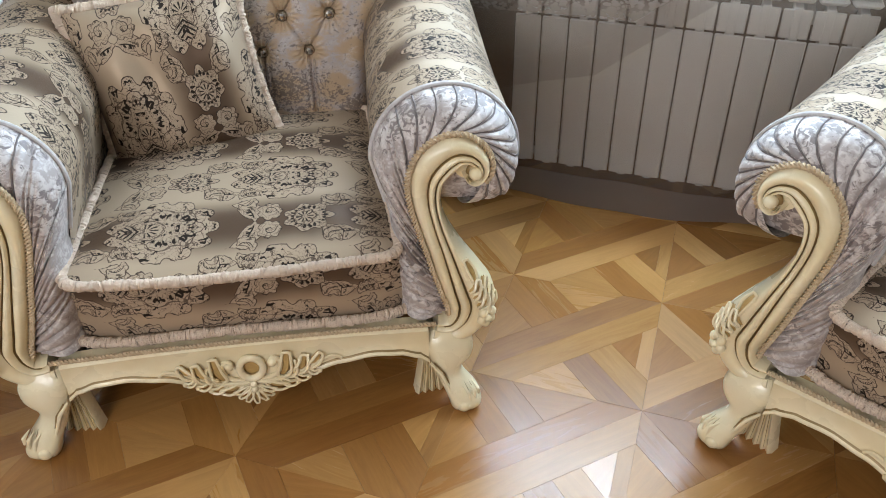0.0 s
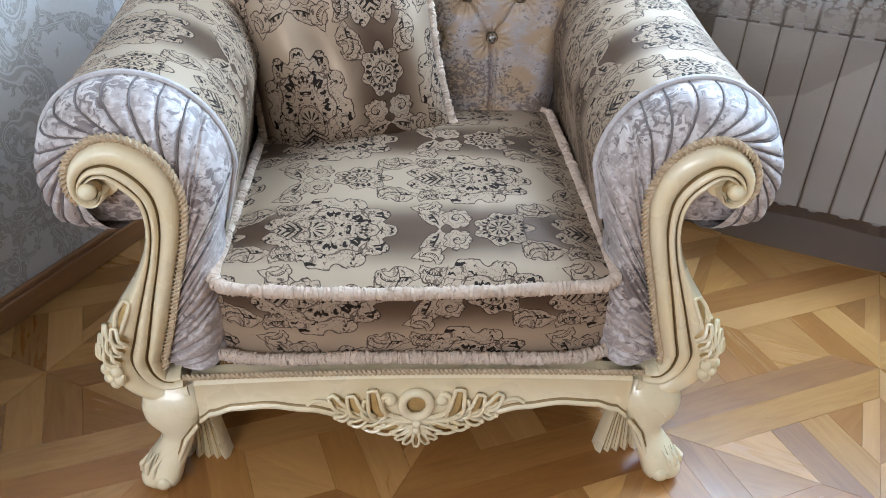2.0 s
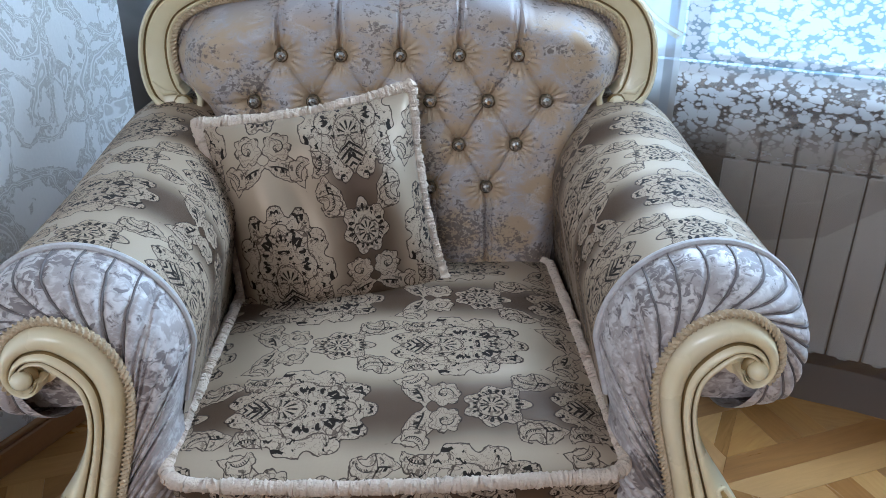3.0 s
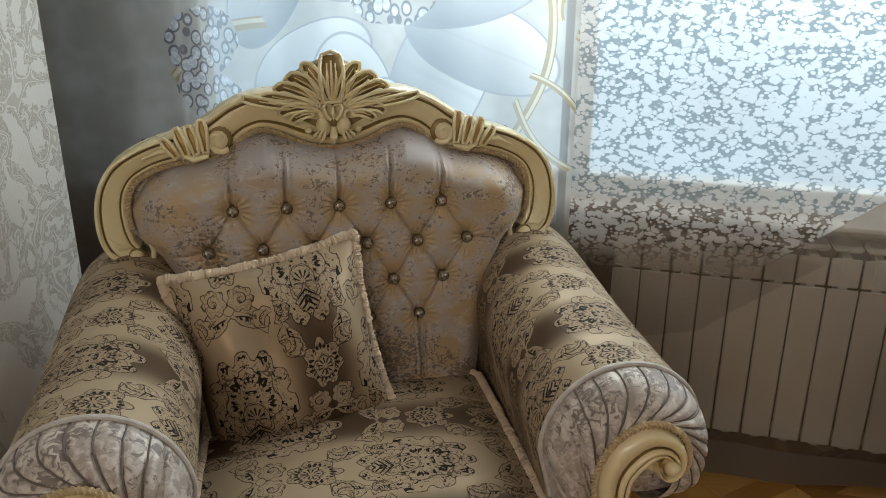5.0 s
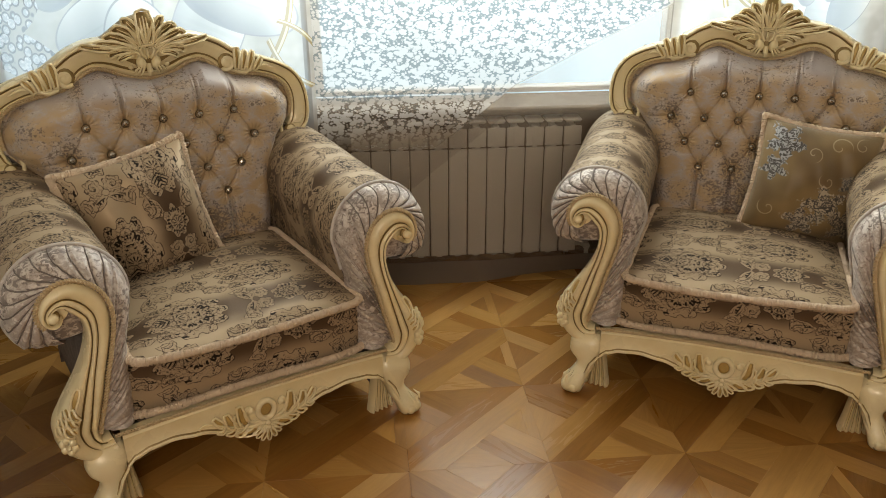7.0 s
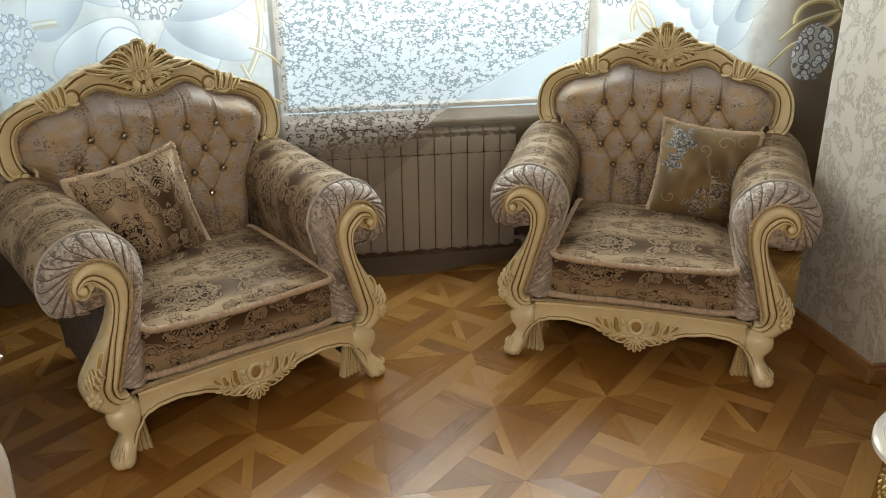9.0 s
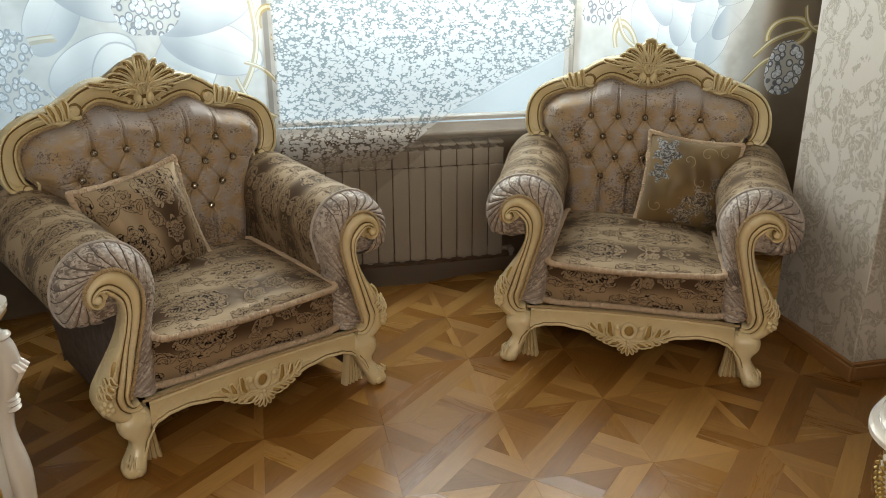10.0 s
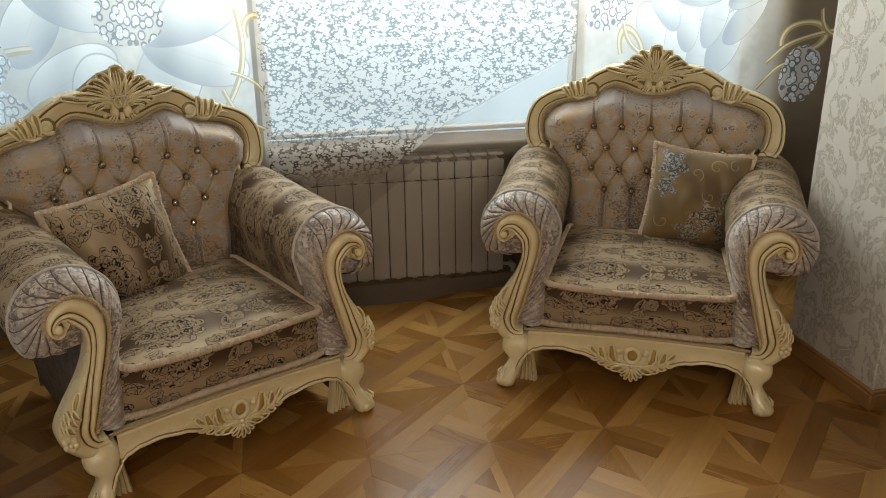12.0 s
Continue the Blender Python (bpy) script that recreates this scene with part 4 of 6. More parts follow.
def apron():
    s = Shape()
    rows = []
    for i in range(81):
        x = -0.383 + 0.766 * i / 80
        zb, zt = apron_bottom(x), 0.236 - 0.012 * (x / 0.38) ** 2
        prof = ((0.03, zb), (-0.012, zb), (-0.019, zb + 0.003), (-0.020, zb + 0.008), (-0.016, zb + 0.012), (-0.013, zb + 0.016), (-0.013, 0.5 * (zb + zt)), (-0.012, zt - 0.012),
                (-0.014, zt - 0.006), (-0.008, zt), (0.03, zt))
        rows.append([(x, y, z) for y, z in prof])
    s.grid(rows, None, False, lambda i, j: 1 if j == 4 else 0)
    return s


def rail_carvings():
    """The carving on the front rail, as (name, shape): a ring, scrolls, stems and leaves, and a fluted shell."""
    y, out = -0.014, []

    def p(x, z, dy=0.0):
        return (x, y + dy, 0.172 + z)
    s = Shape()
    s.tube([p(0.0245 * math.cos(q), 0.029 * math.sin(q), -0.006) for q in [2 * math.pi * k / 32 for k in range(32)]], 0.0085, 10, True, up=(0, 1, 0))
    s.ball(p(0, 0, 0.004), (0.022, 0.007, 0.026), None, 18, 6, 2)
    out.append(("carved_ring", s))
    for sx in (1, -1):
        s = Shape()
        s.tube([p(sx * x, z, -0.005) for x, z in spline([(0.004, -0.038), (0.03, -0.041), (0.055, -0.038), (0.085, -0.029), (0.116, -0.017), (0.15, 0.002), (0.168, 0.010), (0.180, 0.010), (0.192, 0.001)], 30)],
               [0.0062 - 0.0001 * q for q in range(30)], 8, up=(0, 1, 0))
        out.append(("carved_stem", s))
        s = Shape()
        s.tube([p(sx * x, z, -0.005) for x, z in spline([(0.016, -0.034), (0.036, -0.030), (0.054, -0.020), (0.061, -0.002), (0.059, 0.014), (0.051, 0.022), (0.043, 0.018)], 22)],
               [0.0042 + 0.0001 * q for q in range(22)], 8, up=(0, 1, 0))
        s.ball(p(sx * 0.045, 0.013, -0.008), (0.0105, 0.010, 0.0110), None, 12, 8)
        out.append(("carved_scroll", s))
        for (x0, z0), (x1, z1), (x2, z2), w in (((0.060, -0.032), (0.072, -0.004), (0.077, 0.034), 0.026), ((0.076, -0.028), (0.090, -0.012), (0.088, 0.010), 0.014),
                                               ((0.092, -0.024), (0.108, -0.004), (0.115, 0.022), 0.023), ((0.122, -0.013), (0.136, 0.004), (0.149, 0.022), 0.019)):
            s = Shape().rimmed([p(sx * x0, z0), p(sx * x1, z1, -0.003), p(sx * x2, z2)], w, 0.0036, 0.0105)
            out.append(("carved_leaf", s))
        for (x0, z0), (x1, z1), (x2, z2), w in (((0.026, -0.044), (0.050, -0.056), (0.072, -0.060), 0.020), ((0.058, -0.040), (0.076, -0.051), (0.093, -0.052), 0.016), ((0.088, -0.030), (0.104, -0.039), (0.118, -0.040), 0.014),
                                               ((0.116, -0.018), (0.130, -0.026), (0.142, -0.026), 0.010)):
            s = Shape().rimmed([p(sx * x0, z0), p(sx * x1, z1, -0.003), p(sx * x2, z2)], w, 0.0032, 0.0095)
            s.ball(p(sx * x2, z2, -0.008), (0.0062, 0.0062, 0.0058), None, 8, 6)
            out.append(("carved_leaf", s))
    for q in range(-3, 4):
        a, ln = q * 0.42, 0.046 - 0.003 * abs(q)
        s = Shape().rimmed([p(0.003 * q, -0.052, -0.002), p(ln * 0.5 * math.sin(a) + 0.003 * q, -0.054 - ln * 0.5 * math.cos(a), -0.005), p(ln * math.sin(a) + 0.003 * q, -0.056 - ln * math.cos(a), -0.002)], 0.0125, 0.0026, 0.0085)
        out.append(("shell_flute", s))
    s = Shape()
    s.ball(p(0, -0.041, -0.012), (0.0085, 0.008, 0.0080), None, 10, 6)
    s.ball(p(0, -0.055, -0.014), (0.0080, 0.008, 0.0075), None, 10, 6)
    out.append(("carved_bead", s))
    return out


def arm_section(t, y):
    """Point of the arm's outline at t = 0 (under the outer side) to 1 (inner side at the seat), at depth y."""
    back = max(0.0, min(1.0, (y - 0.10) / 0.70))
    cx, cz = 0.438 + 0.028 * back, 0.588 + 0.022 * back
    rx, rz = 0.147 + 0.004 * back, 0.148
    if t < 0.12:
        k = t / 0.12
        x0, z0 = 0.425, 0.500
        a = radians(-36)
        x1, z1 = cx + rx * math.cos(a), cz + rz * math.sin(a)
        return x0 + (x1 - x0) * k, z0 + (z1 - z0) * k - 0.006 * math.sin(math.pi * k)
    if t < 0.74:
        a = radians(-36 + (180 + 36) * (t - 0.12) / 0.62)
        return cx + rx * math.cos(a), cz + rz * math.sin(a)
    k = (t - 0.74) / 0.26
    x1, z1 = cx - rx, cz
    return x1 + (0.360 - x1) * k, z1 + (0.30 - z1) * k


def arm_roll(sx):
    s = Shape()
    rows, uv = [], []
    ny, nt = 26, 90
    for i in range(ny + 1):
        y = 0.098 + (0.86 - 0.098) * i / ny
        row, ur, run, last = [], [], 0.0, None
        for j in range(nt + 1):
            x, z = arm_section(j / nt, y)
            run += 0 if last is None else math.hypot(x - last[0], z - last[1])
            last = (x, z)
            swell = 0.004 * math.sin(9 * y + 4 * j / nt)
            row.append((sx * (x + swell * 0.5), y, z + swell * 0.4))
            ur.append((run - 0.42, y - 0.30))
        rows.append(row), uv.append(ur)
    s.grid(rows, uv)
    # rounded rear end
    tail = [rows[-1]]
    for q in (0.35, 0.7, 1.0):
        c = Vector((sx * 0.455, 0.0, 0.56))
        tail.append([((p[0] - c.x) * (1 - 0.5 * q * q) + c.x, p[1] + 0.03 * q, (p[2] - c.z) * (1 - 0.5 * q * q) + c.z) for p in rows[-1]])
    s.grid(tail, [[(0.9 + 0.02 * a, 0.02 * b) for b in range(len(tail[0]))] for a in range(len(tail))])
    return s


def rope_line(n):
    """The cord's line along the seat side and over the scroll of the arm front, from under the scroll down to the rail."""
    k, nrm = post_curve(n)
    pts = [(k[i][0] + nrm[i][0] * (k[i][2] / 2 + 0.003), k[i][1] + nrm[i][1] * (k[i][2] / 2 + 0.003)) for i in range(n)]
    return list(reversed(pts))


PLEATS = [0.03 + 0.043 * q for q in range(13)]
GATHERS = [0.575 + 0.0255 * q + 0.006 * math.sin(5.1 * q) for q in range(17)]


def arm_front(sx):
    """Gathered velvet between the arm's piping and the cord of the carved front, with sewn pleats."""
    s = Shape()
    nt, nf = 300, 12
    line = rope_line(200)[12:]
    low = [(0.418, 0.247), (0.408, 0.240), (0.396, 0.237)]
    line = line[:int(len(line) * 0.93)]
    line = [(p[0], p[1]) for p in line if p[1] > 0.248] + low
    seg = np.r_[0, np.cumsum([math.dist(a, b) for a, b in zip(line, line[1:])])]
    seg /= seg[-1]
    lx, lz = np.array([p[0] for p in line]), np.array([p[1] for p in line])
    rows, uv = [], []
    for i in range(nf + 1):
        f = i / nf
        row, ur = [], []
        for j in range(nt + 1):
            t = j / nt
            # the outer line follows the arm's outline, then runs down beside the seat
            tt = 0.03 + t * 1.02
            if tt <= 1.0:
                ox, oz = arm_section(min(tt, 1.0), 0.10)
            else:
                ox, oz = 0.318, 0.30
            if t > 0.80:
                q = (t - 0.80) / 0.20
                sx0, sz0 = arm_section(0.03 + 0.80 * 1.02, 0.10)
                ox, oz = sx0 + (0.330 - sx0) * q, sz0 + (0.240 - sz0) * q
            ps = t ** 1.08
            ix, iz = float(np.interp(ps, seg, lx)), float(np.interp(ps, seg, lz))
            a = f * math.pi / 2
            dx, dz = ox - ix, oz - iz
            w = math.sin(a)
            y = 0.098 - 0.088 * math.cos(a) ** 0.8 - 0.014 * math.sin(math.pi * f)
            # pleat: a cord-like ridge at each seam with a hollow beside it, deepest at the cord
            g = 0.0
            for pl in PLEATS:
                c = t - pl - 0.012 * math.sin(3 * f + pl * 9)
                if abs(c) < 0.05:
                    wd = 0.0028 + 0.0012 * f
                    g += 0.0030 * math.exp(-(c / wd) ** 2) - 0.0100 * math.exp(-(c / 0.0070) ** 2) * (1.2 - 0.75 * f)
            # loose gathers down the inner side, which run out towards the arm
            for q, ga in enumerate(GATHERS):
                c = t - ga - 0.016 * math.sin(2.2 * f + 1.7 * q) * f
                if abs(c) < 0.04:
                    g -= (0.0085 + 0.0032 * math.sin(2.9 * q)) * math.exp(-(c / 0.0052) ** 2) * (1.0 - 0.55 * f + 0.25 * math.sin(3.1 * f + q))
            puff = 0.005 * math.sin(math.pi * f) if t > 0.55 else 0.0
            y -= (g + puff) * (0.4 + 0.6 * math.cos(a * 0.8))
            ln = max(math.hypot(dx, dz), 1e-5)
            x, z = ix + dx * (w + (g * 0.6) / ln * w), iz + dz * (w + (g * 0.6) / ln * w)
            row.append((sx * x, y, z))
            ur.append((t * 0.7, f * 0.12))
        rows.append(row), uv.append(ur)
    s.grid(rows, uv)
    # end of the stuffed roll behind the scroll
    disc = [(0.405, 0.505)] + [arm_section(0.80 * q / 59, 0.10) for q in range(60)]
    rings = []
    for k, y in ((1.0, 0.099), (0.95, 0.070), (0.80, 0.048), (0.4, 0.038), (0.02, 0.036)):
        rings.append([(sx * ((x - 0.44) * k + 0.44), y, (z - 0.585) * k + 0.585) for x, z in disc])
    s.grid(rings, [[(0.01 * q, k) for q in range(61)] for k in range(5)])
    # stuffing that closes the roll behind the scroll
    s.ball((sx * 0.446, 0.098, 0.602), (0.128, 0.068, 0.102), None, 24, 14)
    # a thin line along each pleat's seam, for the dark of its crease
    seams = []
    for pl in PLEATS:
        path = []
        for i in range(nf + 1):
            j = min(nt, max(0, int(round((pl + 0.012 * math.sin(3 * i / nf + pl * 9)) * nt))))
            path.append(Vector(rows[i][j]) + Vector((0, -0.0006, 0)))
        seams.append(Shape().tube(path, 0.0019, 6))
    return s, seams


def arm_piping(sx):
    pts = []
    for j in range(81):
        x, z = arm_section(0.03 + 0.80 * j / 80, 0.100)
        c = Vector((0.438, 0.588))
        d = (Vector((x, z)) - c).normalized()
        pts.append((sx * (x + d.x * 0.002), 0.100, z + d.y * 0.002))
    return Shape().tube(pts, 0.0052, 8)


def arm_cord(sx):
    pts = [p for p in rope_line(240)[14:] if p[1] > 0.246]
    pts += [(0.424, 0.243), (0.411, 0.238), (0.396, 0.236)]
    pts = spline([(p[0], p[1]) for p in pts[::5]], 1300)
    return Shape().tube([(sx * x, 0.002, z) for x, z in pts], 0.0054, 12, twist=(0.34, 3, 120), up=(0, 1, 0))


def rail_cord():
    pts = [(x, -0.008, 0.239 - 0.008 * (x / 0.40) ** 2) for x in np.linspace(-0.400, 0.400, 1200)]
    return Shape().tube(pts, 0.0044, 12, twist=(0.34, 3, 120))


def seat_box():
    s = Shape()
    rows, uv = [], []
    for z, y in ((0.236, 0.030), (0.30, 0.022), (0.36, 0.020), (0.405, 0.026)):
        row, ur = [], []
        for i in range(41):
            x = -0.335 + 0.67 * i / 40
            row.append((x, y + 0.022 * (abs(x) / 0.335) ** 8 - 0.004 * math.cos(x * 9), z))
            ur.append((x + 0.165, z - 0.385))
        rows.append(row), uv.append(ur)
    s.grid(rows, uv)
    # hidden block, set low to darken the floor under the seat
    s.block(-0.33, 0.33, 0.06, 0.72, 0.150, 0.40, 0.01)
    return s


def seat_outline():
    """Edge of the loose seat: rounded corners, narrower at the back."""
    pts = []
    w0, w1, y0, y1, r = 0.330, 0.314, -0.006, 0.665, 0.035
    def arc(cx, cy, a0, a1):
        for q in range(7):
            a = radians(a0 + (a1 - a0) * q / 6)
            pts.append((cx + r * math.cos(a), cy + r * math.sin(a)))
    arc(-w0 + r, y0 + r, 180, 270)
    for q in range(1, 24):
        pts.append((-w0 + r + (2 * w0 - 2 * r) * q / 24, y0))
    arc(w0 - r, y0 + r, 270, 360)
    for q in range(1, 20):
        t = q / 20
        pts.append((w0 + (w1 - w0) * t, y0 + r + (y1 - y0 - 2 * r) * t))
    arc(w1 - r, y1 - r, 0, 90)
    for q in range(1, 16):
        pts.append((w1 - r - (2 * w1 - 2 * r) * q / 16, y1))
    arc(-w1 + r, y1 - r, 90, 180)
    for q in range(1, 20):
        t = q / 20
        pts.append((-w1 - (w0 - w1) * t, y1 - r - (y1 - y0 - 2 * r) * t))
    return pts


def seat_edge_height(x, y):
    front = max(0.0, 1 - y / 0.25)
    return 0.424 - 0.020 * front * math.cos(min(1, abs(x) / 0.33) * math.pi / 2) ** 1.2 + 0.004 * math.sin(9 * x + 1) * front + 0.010 * min(1, y / 0.5)


def seat_cushion():
    s = Shape()
    edge = seat_outline()
    c = (0.0, 0.33)
    rows, uv = [], []
    for q in range(0, 15):
        f = 1 - q / 14.2
        row, ur = [], []
        for x, y in edge:
            px, py = c[0] + (x - c[0]) * f, c[1] + (y - c[1]) * f
            dome = 0.040 * (1 - f ** 3.0) - 0.006 * math.exp(-(px * px + (py - 0.3) ** 2) / 0.02)
            row.append((px, py, seat_edge_height(px if f > 0.5 else px * f, py if f > 0.5 else py) * 1.0 + dome))
            ur.append((px + 0.150, py - 0.123))
        rows.append(row), uv.append(ur)
    s.grid(rows, uv, True)
    s.face(rows[-1], [u for u in uv[-1]])
    under = [[(x * f, 0.33 + (y - 0.33) * f, seat_edge_height(x, y) - d) for x, y in edge] for f, d in ((1, 0.0), (0.985, 0.018), (0.9, 0.024))]
    s.grid(under, [[(x + 0.150, y - 0.123 - 0.03 * i) for x, y in edge] for i in range(3)], True)
    return s


def rough_tube(path, r, seed, closed=False, amp=0.13, seg=10):
    """A chenille trim: a tube with fine, uneven ribs."""
    rnd = random.Random(seed)
    pts = [Vector(p) for p in path]
    run, radii = 0.0, []
    for i, p in enumerate(pts):
        run += (p - pts[i - 1]).length if i else 0.0
        radii.append(r * (1 + 0.10 * math.sin(2 * math.pi * run / 0.0050) + 0.06 * math.sin(run * 61) + rnd.uniform(-amp, amp)))
    pts = [p + Vector((rnd.uniform(-1, 1), rnd.uniform(-1, 1), rnd.uniform(-1, 1))) * r * 0.07 for p in pts]
    return Shape().tube(pts, radii, seg, closed)


def dense(path, step, closed=False):
    pts = [Vector(p) for p in path]
    if closed:
        pts.append(pts[0])
    out = []
    for a, b in zip(pts, pts[1:]):
        n = max(1, int((b - a).length / step))
        out += [a.lerp(b, q / n) for q in range(n)]
    return out if closed else out + [pts[-1]]


def seat_trim():
    return rough_tube(dense([(x, y, seat_edge_height(x, y)) for x, y in seat_outline()], 0.0014, True), 0.0105, 4, True)


def lower_trim():
    path = [(x, 0.012 + 0.022 * (abs(x) / 0.335) ** 8, 0.251 + 0.004 * math.sin(8 * x + 2)) for x in np.linspace(-0.338, 0.338, 60)]
    return rough_tube(dense(path, 0.0014), 0.0110, 6)


# the back: a frame of carved wood round a buttoned cushion
FRAME = [(0.462, 0.752, 0.050), (0.486, 0.772, 0.070), (0.499, 0.806, 0.073), (0.502, 0.860, 0.068), (0.492, 0.905, 0.064), (0.466, 0.943, 0.060), (0.415, 0.973, 0.058),
         (0.352, 0.992, 0.062), (0.300, 1.002, 0.076), (0.258, 1.022, 0.084), (0.215, 1.052, 0.080), (0.165, 1.069, 0.082), (0.110, 1.066, 0.098), (0.050, 1.052, 0.120), (0.0, 1.046, 0.124)]


def back_plane(z):
    return 0.795 + 0.10 * (z - 0.757)


def frame_line(n):
    right = FRAME
    left = [(-x, z, w) for x, z, w in reversed(FRAME[:-1])]
    return spline(right + left, n)


def back_frame():
    s = Shape()
    n = 190
    k = frame_line(n)
    d = np.gradient(k[:, :2], axis=0)
    d /= np.linalg.norm(d, axis=1)[:, None]
    nrm = np.stack([d[:, 1], -d[:, 0]], axis=1)      # outwards
    prof = [(-1, 0), (-1, 0.65), (-0.93, 0.80), (-0.80, 0.86), (-0.70, 0.78), (-0.64, 0.66), (-0.56, 0.74), (-0.30, 0.84), (0.05, 0.92), (0.38, 1.0), (0.48, 0.96), (0.55, 0.84),
            (0.62, 0.96), (0.74, 1.10), (0.88, 1.04), (0.97, 0.84), (1, 0.6), (1, 0)]
    rows = []
    for i in range(n):
        x, z, w = k[i]
        rows.append([(x + nrm[i][0] * a * w / 2, back_plane(z) + (0.035 if h == 0 else 0.008 - 0.040 * h), z + nrm[i][1] * a * w / 2) for a, h in prof])
    s.grid(rows, None, False, lambda i, j: 1 if j in (4, 5, 10, 11) else 0)
    s.face(rows[0]), s.face(rows[-1])
    back_side = [[(r[0][0], r[0][1], r[0][2]), (r[-1][0], r[-1][1], r[-1][2])] for r in rows]
    s.grid(back_side)
    return s


def end_scroll(sx):
    s = Shape()
    y = back_plane(0.76) - 0.030
    s.ball((sx * 0.455, y, 0.752), (0.017, 0.014, 0.017), None, 12, 6)
    s.ball((sx * 0.455, y + 0.006, 0.752), (0.021, 0.012, 0.021), None, 12, 6, 1)
    c = [(sx * (0.456 + (0.020 + 0.0035 * q) * math.cos(0.9 + q * 0.42)), y - 0.002, 0.755 + (0.020 + 0.0035 * q) * math.sin(0.9 + q * 0.42) * -1) for q in range(8)]
    s.tube(c, [0.010 - 0.0006 * q for q in range(8)], 8, up=(0, 1, 0))
    s.leaf([(sx * 0.470, y, 0.738), (sx * 0.492, y - 0.004, 0.742), (sx * 0.520, y, 0.775)], 0.022, 0.010)
    s.leaf([(sx * 0.468, y + 0.004, 0.775), (sx * 0.490, y - 0.002, 0.776), (sx * 0.512, y + 0.002, 0.80)], 0.014, 0.008)
    return s


def shoulder_carving(sx):
    """C-scroll with flame-like tongues on the frame's shoulder."""
    s = Shape()

    def p(x, z, dy=0.0):
        return (sx * x, back_plane(z) - 0.034 + dy, z)
    c = [p(0.255 + (0.006 + 0.0026 * q) * math.cos(2.6 - q * 0.55), 1.008 + (0.006 + 0.0026 * q) * math.sin(2.6 - q * 0.55)) for q in range(10)]
    s.tube(c, [0.0085 - 0.0002 * q for q in range(10)], 8, up=(0, 1, 0))
    s.ball(p(0.255, 1.008, 0.004), (0.022, 0.010, 0.022), None, 14, 6)
    s.ball(p(0.255, 1.008, 0.007), (0.031, 0.008, 0.031), None, 14, 6, 1)
    for x0, z0, x1, z1, w in ((0.284, 0.984, 0.290, 1.052, 0.020), (0.304, 0.980, 0.318, 1.040, 0.019), (0.324, 0.976, 0.345, 1.036, 0.019), (0.346, 0.974, 0.374, 1.014, 0.017)):
        s.rimmed([p(x0, z0), p(0.62 * x0 + 0.38 * x1, 0.5 * z0 + 0.5 * z1, -0.006), p(x1, z1, 0.002)], w, 0.0042, 0.010, blunt=0.35)
    s.leaf([p(0.278, 0.975), p(0.310, 0.968, -0.004), p(0.350, 0.984)], 0.018, 0.014, tip=0.3)
    s.leaf([p(0.345, 0.986), p(0.385, 0.988, -0.002), p(0.420, 0.972)], 0.014, 0.008, tip=0.2)
    return s


